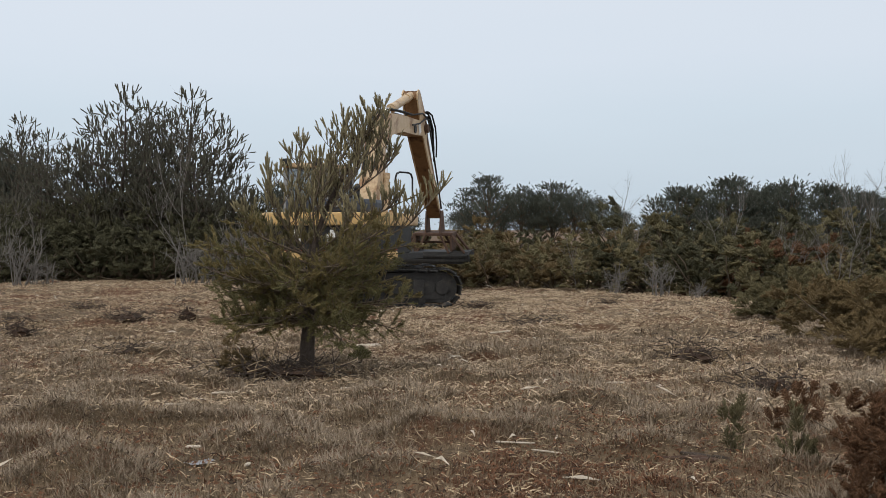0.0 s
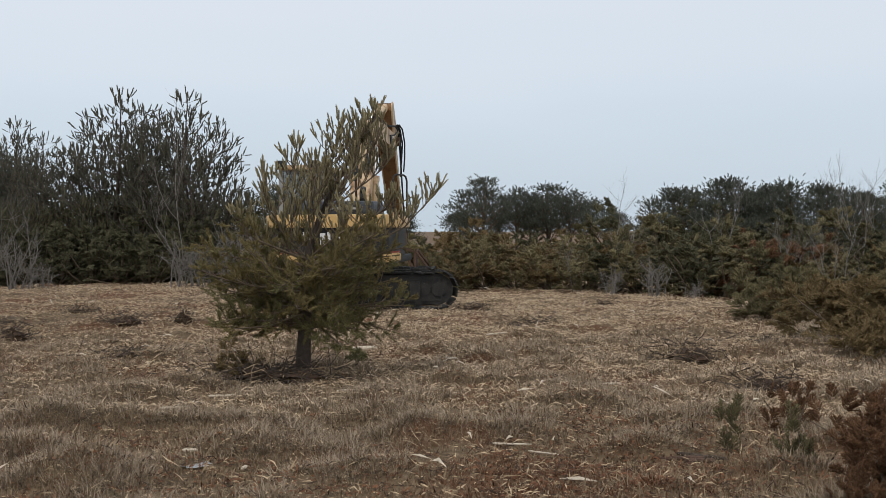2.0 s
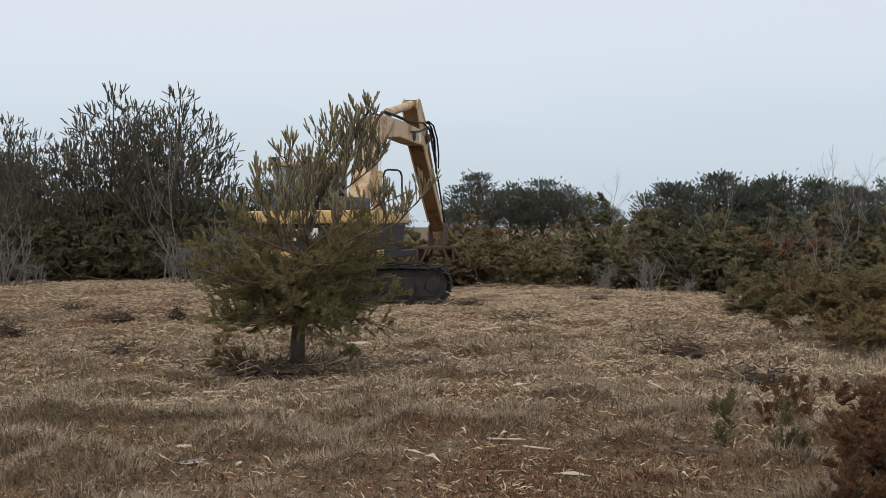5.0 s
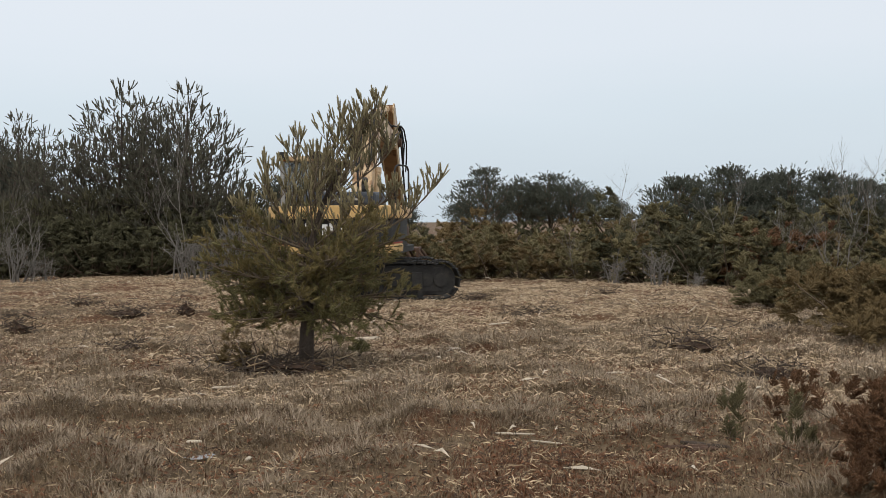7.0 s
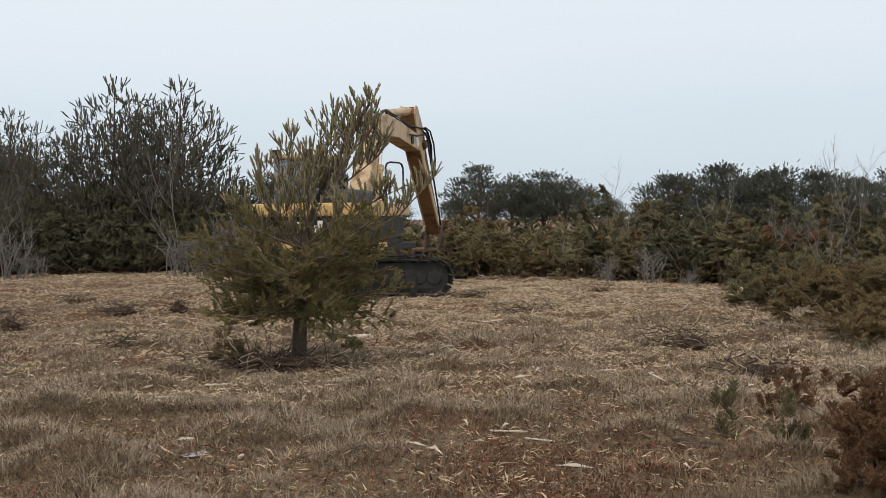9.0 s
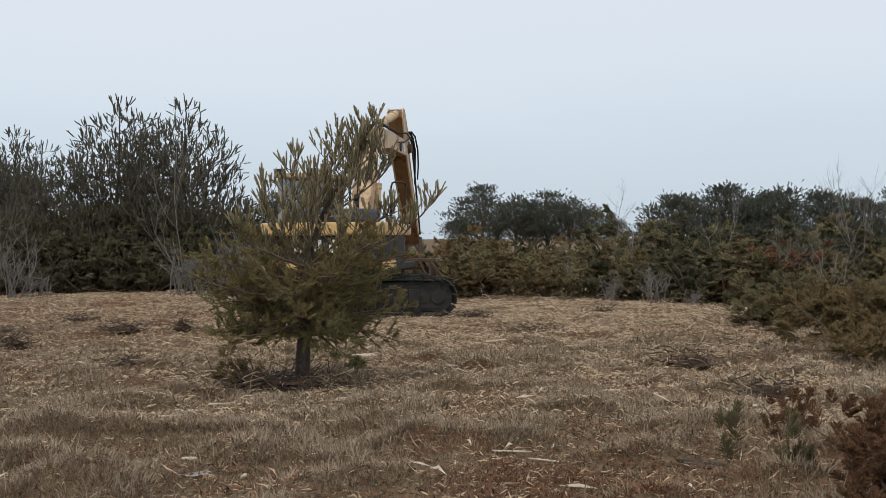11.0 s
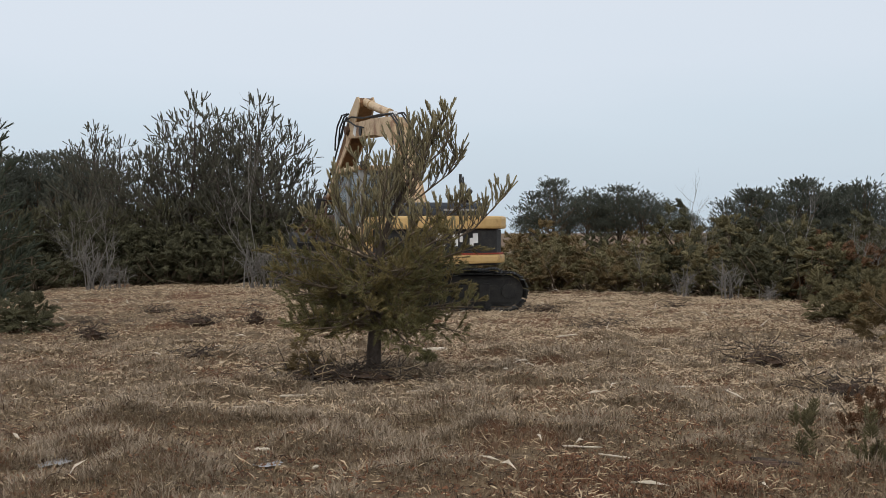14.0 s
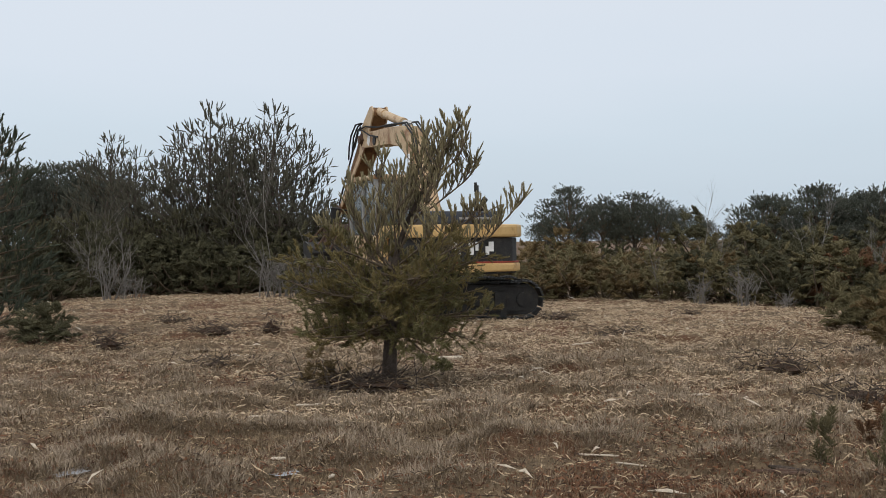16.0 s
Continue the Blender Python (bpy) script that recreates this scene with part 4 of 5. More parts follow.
def scrub():
    kinds = {
        "olive": ([bush(200, 2.6, 2.0, 2300, 0.19, 0.08, 22), bush(201, 2.4, 1.8, 2300, 0.19, 0.08, 20)], 6, 0.015, M_JUNI, "olive-green juniper bush at the edge of the clearing"),
        "dark": ([bush(210, 2.8, 2.4, 2300, 0.2, 0.085, 24), bush(211, 2.5, 2.2, 2300, 0.2, 0.085, 22)], 6, 0.017, M_JUNI_D, "dark green juniper thicket under the pines"),
        "bronze": ([bush(220, 2.4, 1.8, 2300, 0.19, 0.08, 20)], 6, 0.015, M_JUNI_B, "bronze-brown juniper bush at the edge of the clearing"),
        "red": ([bush(230, 2.2, 1.9, 2400, 0.17, 0.06, 20)], 8, 0.016, M_JUNI_R, "reddish-brown winter bush in the scrub"),
    }
    rows = [
        # behind the excavator and along the far edge
        ("olive", 0.022, 31.6, 0.85, 0), ("bronze", 0.045, 31.4, 0.8, 1), ("olive", 0.07, 31, 0.82, 2), ("bronze", 0.098, 30.2, 0.8, 3), ("olive", 0.125, 29.6, 0.87, 1), ("dark", 0.152, 29.2, 0.75, 4),
        ("olive", 0.176, 28.8, 0.86, 5), ("dark", 0.2, 28.2, 0.78, 2), ("dark", 0.225, 27.8, 0.78, 1), ("olive", 0.248, 27.4, 0.78, 3), ("red", 0.284, 28, 1.0, 0), ("dark", 0.29, 27, 0.7, 2),
        ("olive", 0.31, 27, 0.8, 4), ("bronze", 0.335, 27, 0.85, 1), ("olive", 0.36, 26, 0.8, 0), ("dark", 0.385, 26, 0.85, 5), ("olive", 0.41, 26, 0.9, 2), ("bronze", 0.435, 25, 0.9, 2),
        ("bronze", 0.0, 36, 0.85, 2), ("olive", -0.03, 36.5, 0.9, 2), ("dark", -0.06, 36.5, 0.85, 2), ("olive", -0.09, 36, 0.9, 2), ("dark", -0.12, 36, 0.9, 1),
        ("bronze", 0.08, 40, 0.9, 0), ("olive", 0.115, 41, 1.0, 2), ("bronze", 0.15, 42, 1.2, 5), ("olive", 0.19, 42, 1.25, 4), ("dark", 0.23, 42, 1.2, 1), ("dark", 0.27, 40, 1.15, 3), ("dark", 0.31, 40, 1.1, 0),
        ("dark", 0.35, 38, 1.0, 2), ("dark", 0.39, 38, 1.1, 1), ("dark", 0.43, 38, 1.1, 3), ("olive", 0.04, 42, 1.0, 3), ("olive", 0.0, 44, 0.9, 1),
        # a second belt behind
        ("dark", -0.02, 50, 1.12, 0), ("olive", 0.005, 51, 1.2, 1), ("bronze", 0.03, 50, 1.25, 2), ("olive", 0.056, 49, 1.18, 3), ("dark", 0.082, 51, 1.12, 4), ("bronze", 0.108, 50, 1.28, 5), ("olive", 0.134, 49, 1.2, 0),
        ("dark", 0.16, 50, 1.5, 1), ("olive", 0.186, 49, 1.6, 2), ("dark", 0.212, 50, 1.55, 3), ("dark", 0.238, 48, 1.5, 4), ("olive", 0.264, 49, 1.55, 5), ("dark", 0.29, 49, 1.5, 0), ("dark", 0.316, 48, 1.55, 1),
        ("olive", 0.342, 49, 1.5, 2), ("dark", 0.368, 48, 1.5, 3), ("dark", 0.394, 48, 1.5, 4), ("olive", 0.42, 47, 1.5, 5), ("dark", 0.446, 47, 1.5, 0),
        # under the tall pines
        ("dark", -0.15, 37, 1.0, 0), ("dark", -0.178, 37, 1.25, 2), ("dark", -0.205, 36.5, 1.3, 4), ("dark", -0.232, 37, 1.3, 1), ("dark", -0.26, 37, 1.4, 3), ("dark", -0.288, 37, 1.3, 5), ("dark", -0.315, 37.5, 1.2, 2),
        ("dark", -0.345, 37, 1.35, 0), ("dark", -0.372, 37, 1.35, 1), ("dark", -0.4, 36, 1.3, 3), ("dark", -0.428, 35, 1.3, 4), ("dark", -0.455, 34, 1.3, 5), ("dark", -0.48, 32, 1.3, 0),
        ("dark", -0.30, 36, 1.1, 1), ("dark", -0.25, 35.6, 0.95, 2), ("dark", -0.275, 35.5, 0.9, 5), ("dark", -0.33, 35.5, 0.9, 5), ("dark", -0.19, 35.6, 0.9, 3), ("dark", -0.36, 35.8, 0.95, 4), ("dark", -0.39, 34.5, 0.9, 1), ("dark", -0.42, 32, 0.85, 1), ("dark", -0.445, 30, 0.85, 3),
        ("dark", -0.21, 43, 1.75, 1), ("dark", -0.236, 43, 1.85, 2), ("dark", -0.262, 43, 1.9, 4), ("dark", -0.288, 43, 1.9, 0), ("dark", -0.314, 43, 1.75, 5), ("dark", -0.34, 43, 1.6, 3), ("dark", -0.22, 41, 1.5, 0), ("dark", -0.26, 42, 1.55, 3), ("dark", -0.30, 42, 1.45, 1), ("dark", -0.34, 42, 1.4, 2), ("dark", -0.185, 41, 1.3, 2), ("dark", -0.15, 42, 1.2, 2),
    ]
    made = {}
    for i, (kind, u, d, s, turn) in enumerate(rows):
        variants, n, width, leaf, label = kinds[kind]
        k = (kind, i % len(variants))
        m = shift(u, d, s * (0.86 + 0.3 * ((i * 7) % 5) / 4), turn)
        if k in made:
            copy_thing(made[k], m)
        else:
            made[k] = plant_thing("juniper_bush", variants[k[1]], n, width, M_TWIG, leaf, m, label, "bush", "bushes round the clearing", spread=0.6, core=0.35)
    near = [("juniper_bush", bush(240, 1.7, 0.9, 3800, 0.13, 0.04), 0.304, 20.0, M_JUNI, "spreading olive-green juniper beside the clearing", 14, 0.007),
            ("juniper_bush", bush(241, 1.8, 0.95, 5200, 0.12, 0.036, 11), 0.37, 15.8, M_JUNI_B, "spreading bronze juniper beside the clearing", 16, 0.006),
            ("juniper_bush", bush(242, 1.8, 1.1, 4200, 0.12, 0.036, 11), 0.43, 15.2, M_JUNI_B, "spreading bronze juniper beside the clearing", 16, 0.006),
            ("juniper_bush", bush(243, 1.6, 1.0, 3600, 0.12, 0.036), 0.40, 18.0, M_JUNI, "spreading olive-green juniper beside the clearing", 14, 0.006),
            ("juniper_bush", bush(247, 1.3, 0.5, 2200, 0.10, 0.03), 0.375, 14.2, M_JUNI_B, "low sparse juniper at the grass edge", 12, 0.004),
            ("heather_bush", bush(244, 1.05, 0.72, 9000, 0.055, 0.017, 34, 1.1), 0.415, 7.0, M_JUNI_R, "reddish-brown heather bush in bleached grass", 12, 0.0026),
            ("heather_bush", bush(253, 0.75, 0.5, 6000, 0.05, 0.016, 26, 1.1), 0.405, 6.3, M_JUNI_R, "reddish-brown heather bush in bleached grass", 12, 0.0026),
            ("heather_bush", bush(245, 0.34, 0.36, 600, 0.05, 0.016, 10, 1.5), 0.305, 8.8, M_JUNI_R, "small reddish-brown heather in bleached grass", 12, 0.0022),
            ("juniper_sapling", bush(246, 0.3, 0.4, 420, 0.06, 0.016, 8, 1.8), 0.312, 7.5, M_JUNI, "thin olive juniper sapling in the grass", 12, 0.0022),
            ("juniper_sapling", bush(248, 0.16, 0.34, 240, 0.06, 0.016, 7, 1.8), 0.252, 8.0, M_JUNI, "thin olive juniper sapling in the grass", 12, 0.0022),
            ("juniper_sapling", bush(249, 0.42, 0.46, 420, 0.08, 0.022), -0.191, 12.3, M_JUNI_B, "ragged brown sapling beside the pine", 11, 0.0025),
            ("juniper_sapling", bush(250, 0.3, 0.3, 220, 0.07, 0.022), -0.168, 12.2, M_JUNI_B, "ragged brown sapling beside the pine", 11, 0.0025),
            ("pine_seedling", bush(251, 0.2, 0.22, 160, 0.08, 0.025), -0.072, 13.6, M_PINE, "small green pine seedling", 12, 0.003),
            ("juniper_bush", bush(252, 1.1, 0.7, 1500, 0.12, 0.036), -0.43, 18.0, M_JUNI_D, "low dark juniper under a young pine", 12, 0.006)]
    for name, pl, u, d, leaf, label, n, width in near:
        plant_thing(name, pl, n, width, M_TWIG, leaf, spot(u, d), label, "bush", spread=0.8, core=0.3)
    bare = [(300, 4.6, 0.5, -0.217, 33.6, 2, 3), (301, 2.4, 0.5, -0.354, 32.6, 3, 2), (302, 4.6, 0.5, 0.366, 44, 3, 3), (303, 3.2, 0.6, 0.16, 37, 2, 3), (304, 3.0, 0.5, -0.383, 34.5, 3, 3),
            (305, 2.2, 0.6, 0.298, 27.5, 3, 3), (306, 1.6, 0.7, 0.12, 29, 2, 2), (307, 3.4, 0.5, 0.245, 41, 2, 3), (308, 4.0, 0.5, 0.385, 45, 2, 3), (309, 2.2, 0.7, 0.35, 25.5, 3, 3)]
    for seed, h, sp, u, d, stems, order in bare:
        plant_thing("bare_birch", bare_tree(seed, h, sp, stems, order, 0.95), 0, 0, M_GREY, None, spot(u, d), "leafless grey birch among the bushes", "tree")
    brush = [(327, 2.0, 1.2, -0.165, 34.6), (328, 2.2, 1.1, -0.185, 35.0), (329, 1.9, 1.2, -0.225, 34.8), (330, 1.6, 1.2, -0.15, 34.2), (331, 1.8, 1.1, -0.37, 34.0), (332, 1.1, 1.2, 0.19, 27.3), (320, 1.6, 1.3, -0.195, 35.2), (321, 1.5, 1.3, -0.21, 35.0), (322, 1.4, 1.3, -0.175, 34.8), (323, 0.9, 1.2, -0.345, 34.4), (324, 1.0, 1.3, -0.36, 34.2), (325, 0.5, 1.4, 0.224, 26.6), (326, 0.9, 1.3, 0.15, 28.2)]
    for seed, h, sp, u, d in brush:
        plant_thing("dead_brush", bare_tree(seed, h, sp, 8, 2, 2.0), 0, 0, M_GREY, None, spot(u, d - (1.9 if u < 0 else 0.3)), "dead grey brushwood at the foot of the thicket", "bush")


scrub()


# ---- litter and grass ----
def field_points(n, rng, near=6.4, far=36.0, half=0.47, power=1.0):
    """Places on the clearing, evenly over the ground for power 2, denser near for less."""
    d = (rng.uniform(near ** power, far ** power, n)) ** (1 / power)
    u = rng.uniform(-half, half, n)
    return np.stack([u * d, d], 1)


def heights(xy):
    return np.array([ground_height(x, y) for x, y in xy])


def value_noise(xy, s, seed):
    return np.array([noise.noise((x * s, y * s, seed)) for x, y in xy])


def slivers(name, n, rng, lo, hi, wid, material, label, mask=None, power=1.15, thick=0.006):
    xy = field_points(n, rng, power=power)
    if mask is not None:
        xy = xy[mask(xy)]
    k = len(xy)
    z = heights(xy)
    a = rng.uniform(0, 6.28, k)
    tilt = rng.normal(0, 0.34, k)
    d = np.stack([np.cos(a) * np.cos(tilt), np.sin(a) * np.cos(tilt), np.sin(tilt)], 1)
    s = np.stack([-np.sin(a), np.cos(a), rng.normal(0, 0.3, k)], 1)
    ln = rng.uniform(lo, hi, k) * rng.uniform(0.4, 1, k)
    w = wid * rng.uniform(0.4, 1.3, k)
    c = np.stack([xy[:, 0], xy[:, 1], z + 0.012 + np.abs(np.sin(tilt)) * ln * 0.4], 1)
    up = np.array([0, 0, 1.0]) * (thick * rng.uniform(0.6, 1.6, k))[:, None]
    h = d * ln[:, None] / 2
    bend = np.cross(d, s) * (ln * rng.normal(0, 0.08, k))[:, None]
    v = np.stack([c - h, c + s * w[:, None] + bend, c + h, c - s * w[:, None] + bend, c + up + bend], 1).reshape(-1, 3)
    b = np.arange(k)[:, None] * 5
    f = np.concatenate([b + np.array([[0, 1, 4]]), b + np.array([[1, 2, 4]]), b + np.array([[2, 3, 4]]), b + np.array([[3, 0, 4]])], 0)
    tagged(finish(name, raw_mesh(name, v, f), material), label, "litter", kind="stuff")


def blades(name, xy, per, height, spread, width, material, label, rng, lean=0.5):
    k = len(xy) * per
    z = np.repeat(heights(xy), per)
    c = np.repeat(xy, per, 0) + rng.normal(0, spread, (k, 2))
    h = np.repeat(height if np.ndim(height) else np.full(len(xy), height), per) * rng.uniform(0.4, 1.2, k)
    off = c - np.repeat(xy, per, 0)
    a = np.arctan2(off[:, 1], off[:, 0]) + rng.normal(0, 0.7, k)
    d = np.stack([np.cos(a), np.sin(a)], 1)
    side = np.stack([-d[:, 1], d[:, 0]], 1)
    b = np.concatenate([c, (z - 0.01)[:, None]], 1)
    th = rng.uniform(0.15, 1.0, k) * lean
    mid = b + np.concatenate([d * (h * 0.55 * np.sin(th))[:, None], (h * 0.55 * np.cos(th))[:, None]], 1)
    th2 = np.minimum(th + 0.55, 1.75)
    tip = mid + np.concatenate([d * (h * 0.5 * np.sin(th2))[:, None], (h * 0.5 * np.cos(th2))[:, None]], 1)
    w = np.concatenate([side * (width * rng.uniform(0.6, 1.3, k))[:, None], np.zeros((k, 1))], 1)
    v = np.stack([b - w, b + w, mid + w * 0.7, mid - w * 0.7, tip], 1).reshape(-1, 3)
    i = np.arange(k)[:, None] * 5
    f = np.concatenate([i + np.array([[0, 1, 2]]), i + np.array([[0, 2, 3]]), i + np.array([[3, 2, 4]])], 0)
    tagged(finish(name, raw_mesh(name, v, f), material), label, "grass", kind="stuff")


def fuzz(name, xy, per, height, spread, width, material, label, rng, lean=1.1):
    """Short matted blades, each one sliver, thick on the ground."""
    k = len(xy) * per
    z = np.repeat(heights(xy), per)
    c = np.repeat(xy, per, 0) + rng.normal(0, spread, (k, 2))
    h = np.repeat(height, per) * rng.uniform(0.4, 1.3, k)
    a, th = rng.uniform(0, 6.28, k), rng.uniform(0.1, 1.0, k) * lean
    d = np.stack([np.cos(a) * np.sin(th), np.sin(a) * np.sin(th), np.cos(th)], 1)
    s = np.stack([-np.sin(a), np.cos(a), np.zeros(k)], 1) * (width * rng.uniform(0.6, 1.4, k))[:, None]
    b = np.concatenate([c, (z - 0.008)[:, None]], 1)
    v = np.stack([b - s, b + s, b + d * h[:, None]], 1).reshape(-1, 3)
    tagged(finish(name, raw_mesh(name, v, np.arange(3 * k).reshape(-1, 3)), material), label, "grass", kind="stuff")


def cover():
    rng = np.random.default_rng(11)

    def earth(xy):
        """How far a place lies in the scraped red-brown strip at the near edge."""
        u = xy[:, 0] / xy[:, 1]
        return np.exp(-((u - 0.12) / 0.14) ** 2 - ((xy[:, 1] - 7.0) / 0.95) ** 2)

    xy = field_points(62000, rng, 6.0, 20, 0.47, 0.9)
    xy = xy[earth(xy) + rng.normal(0, 0.15, len(xy)) < 0.4]
    lump = value_noise(xy, 1.3, 41.0) + 0.6 * value_noise(xy, 3.1, 42.0)
    fuzz("matted_grass", xy, 7, np.clip(0.05 + 0.045 * lump, 0.018, 0.12), 0.045, 0.0024, M_GRASS, "matted brown winter grass", rng)
    mulched = lambda xy: (value_noise(xy, 0.22, 5.0) + 0.22 * (xy[:, 1] - 12) / 10 + rng.normal(0, 0.25, len(xy))) > -0.1
    slivers("wood_chips", 56000, rng, 0.04, 0.19, 0.0054, M_STRAW, "pale shredded wood and straw over the clearing", mulched, 1.8)
    slivers("fine_chips", 60000, rng, 0.02, 0.09, 0.003, M_STRAW, "fine pale wood chips in the mulch", None, 1.05, 0.004)
    slivers("bark_chips", 36000, rng, 0.03, 0.12, 0.0055, M_BARK_CHIP, "red-brown shredded bark in the mulch", None, 1.25)
    slivers("split_pieces", 500, rng, 0.1, 0.38, 0.009, M_PALEWOOD, "split pale branches on the clearing", mulched, 1.7, 0.015)
    open_mulch = lambda xy: (xy[:, 1] > 9.5) & (xy[:, 0] > -0.22 * xy[:, 1] + rng.normal(0, 1.5, len(xy))) & (value_noise(xy, 0.4, 31.0) > -0.3)
    slivers("shredded_straw", 62000, rng, 0.06, 0.26, 0.006, M_STRAW_PALE, "long pale shredded straw and branches", open_mulch, 1.9, 0.008)
    far_chips = lambda xy: (xy[:, 1] > 9.5) & (value_noise(xy, 0.8, 51.0) + rng.normal(0, 0.2, len(xy)) > -0.15)
    slivers("pale_chips", 62000, rng, 0.05, 0.16, 0.0062, M_STRAW_PALE, "short pale chips of shredded wood", far_chips, 1.7, 0.01)
    slivers("dark_twigs", 34000, rng, 0.04, 0.17, 0.005, M_SOIL, "dark broken twigs and roots in the mulch", None, 1.2)
    patch = lambda xy: (value_noise(xy, 0.33, 21.0) + 0.7 * earth(xy) + rng.normal(0, 0.12, len(xy))) > 0.06
    slivers("red_mulch", 60000, rng, 0.02, 0.09, 0.005, M_BARK_CHIP, "patches of red-brown bark mulch", patch, 1.15, 0.012)
    xy = field_points(44000, rng, 6.2, 34, 0.47, 1.0)
    keep = (value_noise(xy, 0.45, 9.0) + rng.normal(0, 0.2, len(xy)) - 0.03 * (xy[:, 1] - 12) - 0.7 * earth(xy)) > -0.05
    xy = xy[keep][:15000]
    blades("short_grass", xy, 10, 0.085, 0.07, 0.003, M_GRASS, "matted dry brown grass between the chips", rng, 1.5)
    xy = field_points(20000, rng, 6.2, 17, 0.47, 1.0)
    keep = (np.array([noise.noise((x * 1.1, y * 1.9, 11.0)) for x, y in xy]) + rng.normal(0, 0.1, len(xy)) - earth(xy)) > 0.06
    xy = xy[keep]
    blades("grass_tufts", xy, 20, np.clip(rng.normal(0.115, 0.035, len(xy)), 0.04, 0.22), 0.035, 0.0026, M_FROST, "pale bleached grass tufts", rng, 1.15)
    xy = field_points(30000, rng, 6.0, 9.0, 0.4, 1.0)
    xy = xy[earth(xy) + rng.normal(0, 0.12, len(xy)) > 0.42]
    fuzz("bark_mulch", xy, 6, np.full(len(xy), 0.035), 0.03, 0.004, M_BARK_CHIP, "scraped strip of red-brown bark mulch", rng, 1.6)
    # pale grass along the foot of the junipers
    a = rng.uniform(0, 1, 3500)
    xy = np.stack([np.interp(a, [0, 0.5, 1], [7.4, 5.6, 5.4]) + rng.normal(0, 0.5, 3500), np.interp(a, [0, 0.5, 1], [25, 16, 11]) + rng.normal(0, 0.4, 3500)], 1)
    blades("bleached_grass", xy, 10, 0.14, 0.08, 0.004, M_FROST, "bleached grass below the junipers", rng, 1.2)


cover()


# ---- debris on the clearing ----
def brush_pile(u, d, w, h, seed, label, twigs=170, pale=60):
    """A scraped-up heap: dark soil with broken twigs stuck in it."""
    rng = np.random.default_rng(seed)
    root = tagged(empty("brush_pile", spot(u, d)), label, "brush pile")
    bm = bmesh.new()
    bmesh.ops.create_icosphere(bm, subdivisions=3, radius=1.0)
    for v in bm.verts:
        n = 1 + 0.6 * noise.noise(v.co * 2.4 + Vector((seed, 0, 0))) + 0.45 * noise.noise(v.co * 6 + Vector((0, seed, 0)))
        v.co = Vector((v.co.x * w / 3.2 * n, v.co.y * w / 3.2 * n, v.co.z * h * 0.6 * n + 0.03))
    part("soil", bm, M_SOIL, root)
    for name, count, material, r in (("twig_tangle", twigs, M_BARK, 0.006), ("splintered_wood", pale, M_STRAW, 0.006)):
        pl = Plant(seed + count)
        for _ in range(count):
            p = np.array([rng.normal() * w * 0.33, rng.normal() * w * 0.25, abs(rng.normal()) * h * 0.6 + 0.02])
            way = rng.normal(size=3) * (1, 1, 0.35)
            pl.limb(pl.path(p, way, rng.uniform(0.15, 0.5) * w * 0.8, 3, 0, 0.2), r * rng.uniform(0.5, 1.4), r * 0.4, 4)
        tagged(finish(name, pl.wood_mesh(name), material, root), kind="stuff")


for k, (u, d, w, h) in enumerate([(0.216, 14.0, 0.62, 0.17), (0.287, 11.4, 0.5, 0.13), (-0.369, 17.1, 0.4, 0.14), (-0.274, 19.6, 0.6, 0.12), (-0.222, 20.0, 0.3, 0.2), (-0.266, 14.7, 0.7, 0.05),
                                  (0.0886, 19.3, 0.7, 0.08), (0.03, 22.5, 0.45, 0.09), (0.14, 24.0, 0.4, 0.06), (-0.16, 12.3, 0.9, 0.1), (-0.125, 12.1, 0.7, 0.09), (-0.31, 22.5, 0.5, 0.08), (0.29, 15.5, 0.35, 0.05)]):
    brush_pile(u, d, w * 1.25, h * 1.4, 400 + k, "dark heap of soil, broken twigs and roots")


def log(u, d, length, r, turn, material, label, seed, z=0.032, name="log"):
    """A broken branch with splintered ends."""
    bm = bmesh.new()
    rng = random.Random(seed)
    rings = []
    for i in range(9):
        t = i / 8
        rr = r * (0.55 if i in (0, 8) else 1.0) * rng.uniform(0.8, 1.15)
        rings.append([bm.verts.new(((t - 0.5) * length + (rng.uniform(-0.04, 0.04) * length if i in (0, 8) else 0), math.cos(a) * rr + 0.05 * length * math.sin(t * 3 + seed),
                                    math.sin(a) * rr * rng.uniform(0.7, 1.0))) for a in [k * math.pi / 4 for k in range(8)]])
    for a, b in zip(rings, rings[1:]):
        for k in range(8):
            bm.faces.new((a[k], a[(k + 1) % 8], b[(k + 1) % 8], b[k]))
    bm.faces.new(rings[0][::-1])
    bm.faces.new(rings[-1])
    ob = part(name, bm, material)
    ob.matrix_basis = spot(u, d, z) @ pose(0, 0, 0, 0, rng.uniform(-4, 4), turn)
    tagged(ob, label, "wood")


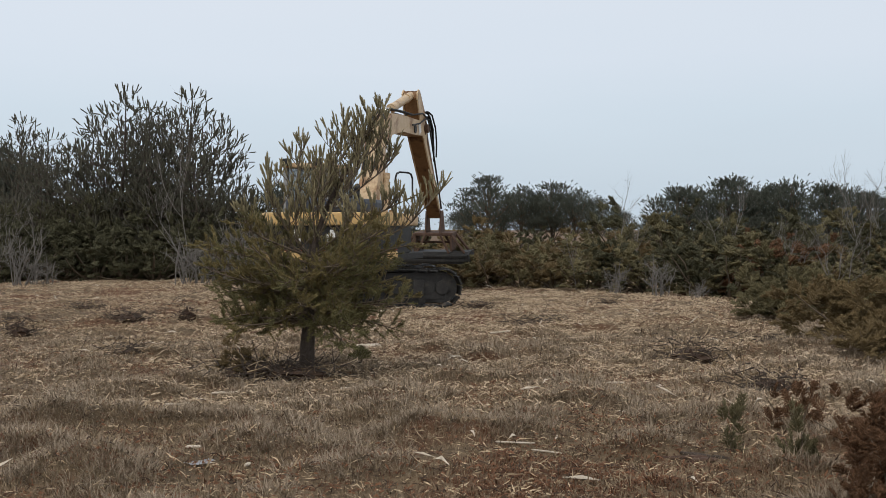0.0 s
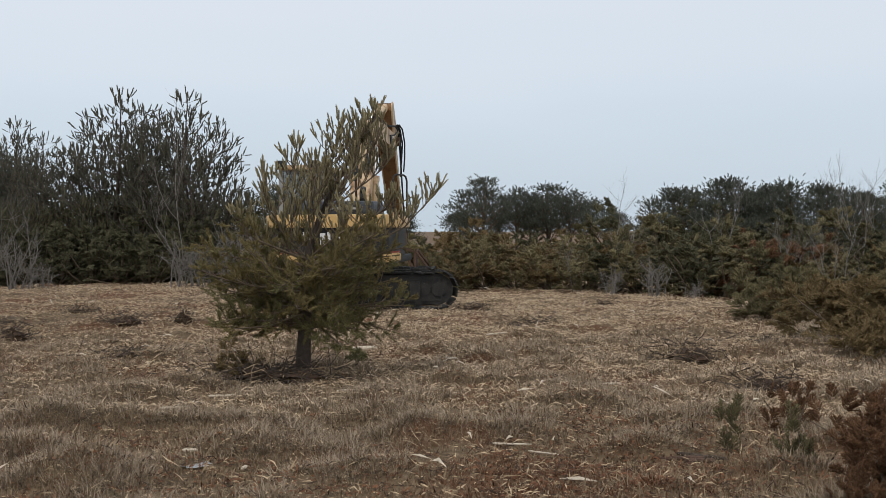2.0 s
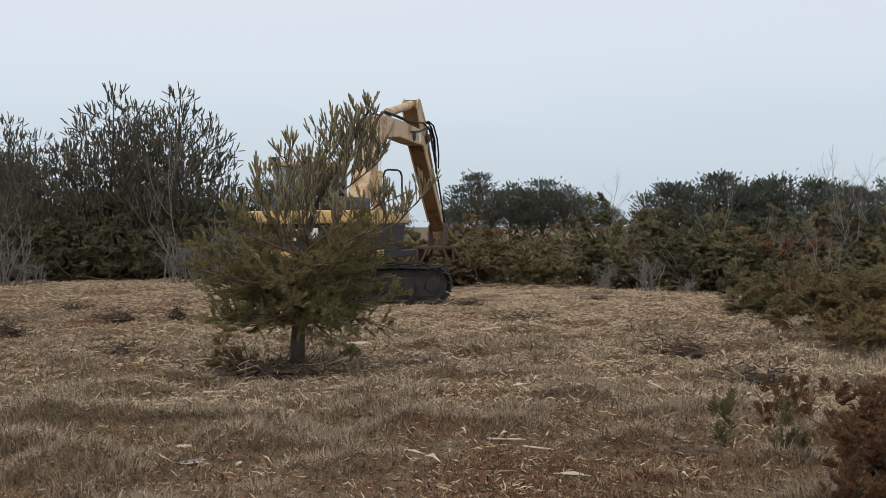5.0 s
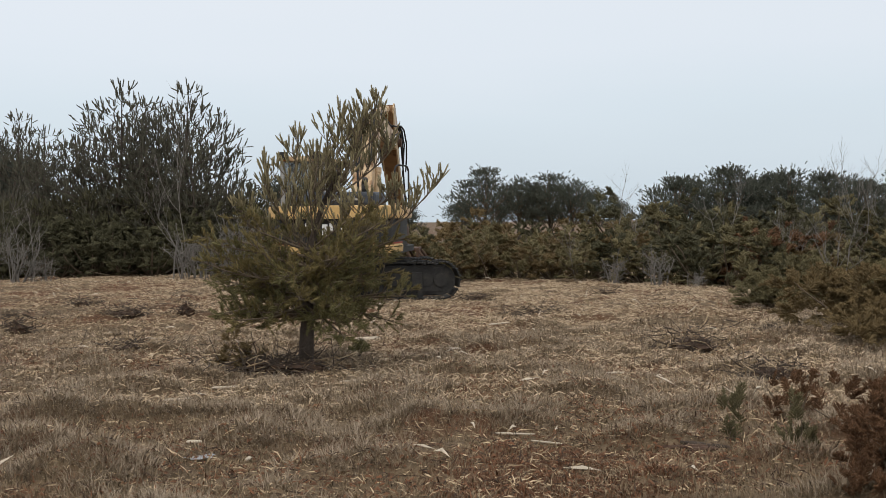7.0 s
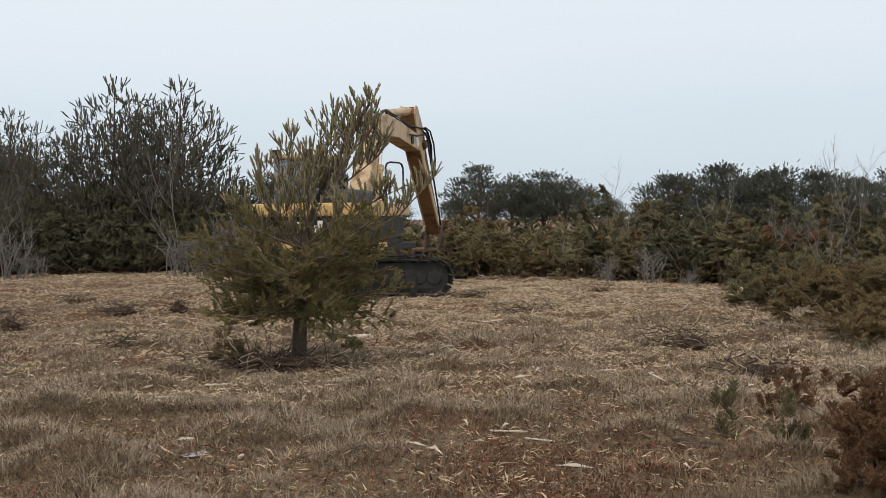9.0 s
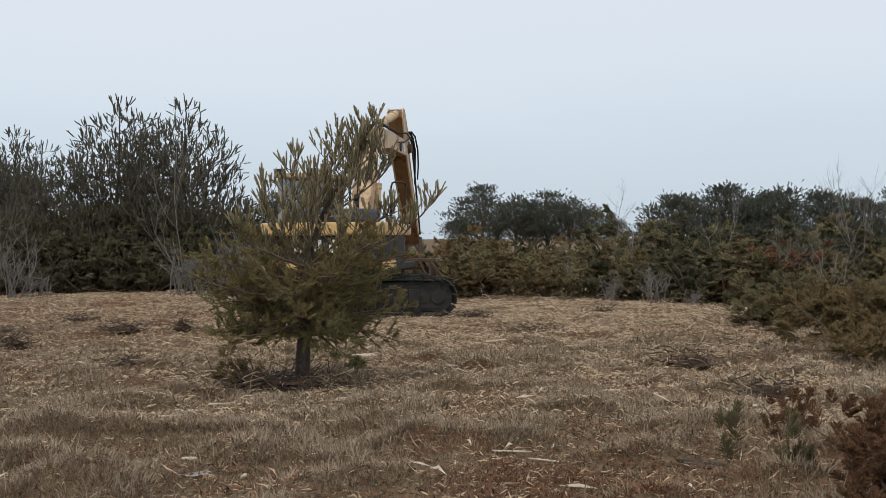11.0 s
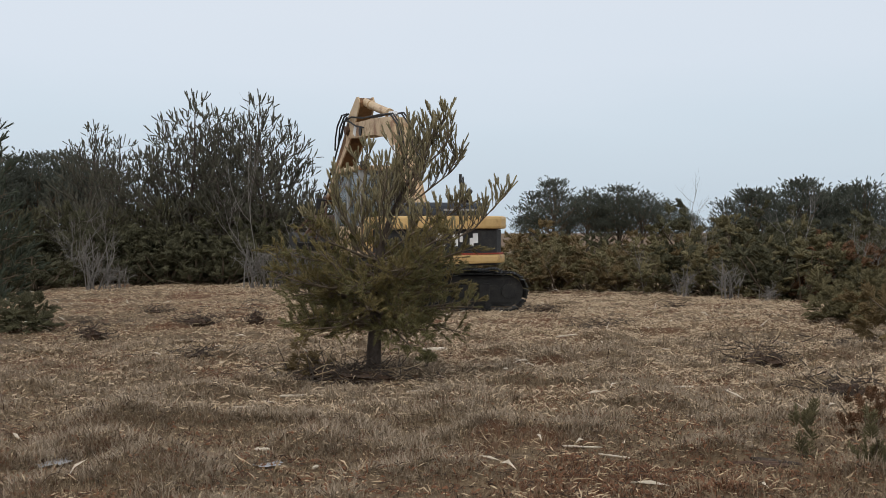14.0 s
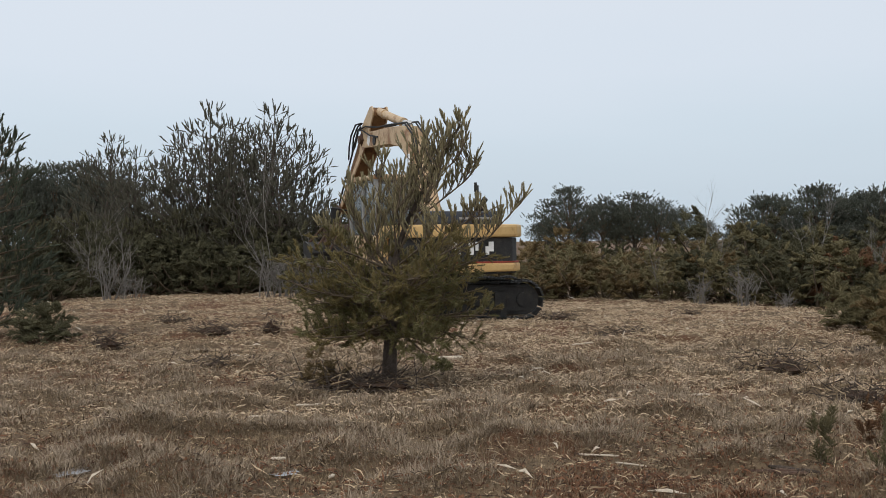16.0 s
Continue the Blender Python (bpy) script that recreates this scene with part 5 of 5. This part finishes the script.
for k, (u, d, ln, r, turn, kind) in enumerate([
        (0.205, 7.75, 0.36, 0.02, -6, 1), (0.226, 7.7, 0.2, 0.022, 10, 1), (0.215, 7.85, 0.5, 0.016, -12, 0), (-0.217, 7.93, 0.1, 0.012, 5, 2), (0.062, 8.3, 0.3, 0.009, -30, 2), (0.09, 8.0, 0.22, 0.008, -25, 2),
        (-0.188, 11.0, 0.28, 0.014, 10, 2), (0.188, 11.5, 0.14, 0.016, 75, 2), (0.15, 11.8, 0.2, 0.012, 20, 2), (-0.17, 7.6, 0.07, 0.014, 80, 2), (0.108, 15.0, 0.25, 0.014, 60, 2), (0.217, 14.05, 0.5, 0.016, 8, 0),
        (0.083, 19.2, 0.7, 0.022, -30, 0), (-0.082, 11.3, 0.2, 0.012, 30, 2), (0.01, 14.2, 0.3, 0.013, -50, 2), (-0.23, 10.0, 0.25, 0.01, 40, 2), (0.17, 17.5, 0.3, 0.014, 100, 2), (0.05, 17.0, 0.35, 0.013, 20, 2),
        (-0.345, 8.4, 0.2, 0.01, -20, 2), (-0.08, 17.4, 0.3, 0.02, 5, 2), (-0.065, 15.6, 0.35, 0.035, 8, 2)]):
    log(u, d, ln, r, turn, (M_BARK, M_RUST, M_PALEWOOD)[kind], ("dark broken branch lying on the mulch", "split red-brown branch on the mulch", "pale barked piece of split wood on the mulch")[kind], k)


def puddle(u, d, w, seed):
    bm = bmesh.new()
    rng = random.Random(seed)
    c = bm.verts.new((0, 0, 0))
    ring = [bm.verts.new((math.cos(a) * w * rng.uniform(0.7, 1.2), math.sin(a) * w * 1.3 * rng.uniform(0.7, 1.2), 0)) for a in [k * math.pi / 10 for k in range(20)]]
    for k in range(20):
        bm.faces.new((c, ring[k], ring[(k + 1) % 20]))
    ob = part("puddle", bm, M_WATER)
    top = np.mean([ground_height(u * d + x * w, d + y * w) for x in (-0.8, 0, 0.8) for y in (-1, 0, 1)])
    ob.matrix_basis = Matrix.Translation((u * d, d, top + 0.006))
    tagged(ob, "small grey icy puddle in the grass, its mirrored sky put into the colour", "water", kind="structure")


puddle(-0.2125, 7.62, 0.1, 1)
puddle(-0.41, 7.75, 0.16, 2)


# ---- what moves ----
def aim(a, b):
    """The pose at a whose z axis points to b."""
    return Matrix.Translation(a) @ (Vector(b) - Vector(a)).to_track_quat("Z", "Y").to_matrix().to_4x4()


def motions():
    g = DIGGER
    rows = {}

    def key(ob, t, m):
        rows.setdefault(ob, []).append((t, m))

    fx, fy, fz = BOOM_FOOT
    for t, swing, lift, lean in ARM:
        key(g["house"], t, pose(0, 0, 0, 0, 0, swing))
        boom = pose(fx, fy, fz, lift)
        pin = boom @ Vector((0, BOOM_LENGTH, 0))
        stick = pose(*pin, lean - 90)
        tip = stick @ Vector((0, STICK_LENGTH, 0))
        head = pose(*tip, (lean - 36) * 0.9)
        for ob in (g["boom"], *g["with_boom"]):
            key(ob, t, boom)
        for ob in (g["stick"], *g["with_stick"]):
            key(ob, t, stick)
        for ob in g["head"]:
            key(ob, t, head)
        a, b = boom @ Vector((0, 2.75, 1.46)), stick @ Vector((0, -0.97, 0.1))
        key(g["barrel"], t, aim(b, a))
        key(g["rod"], t, aim(a, b))
        for x, barrel, rod in g["lifts"]:
            a, b = Vector((x, 1.05, 1.35)), boom @ Vector((x - fx, 1.7, 1.15))
            key(barrel, t, aim(a, b))
            key(rod, t, aim(b, a))
    for ob, r in rows.items():
        walk(ob, r)


motions()
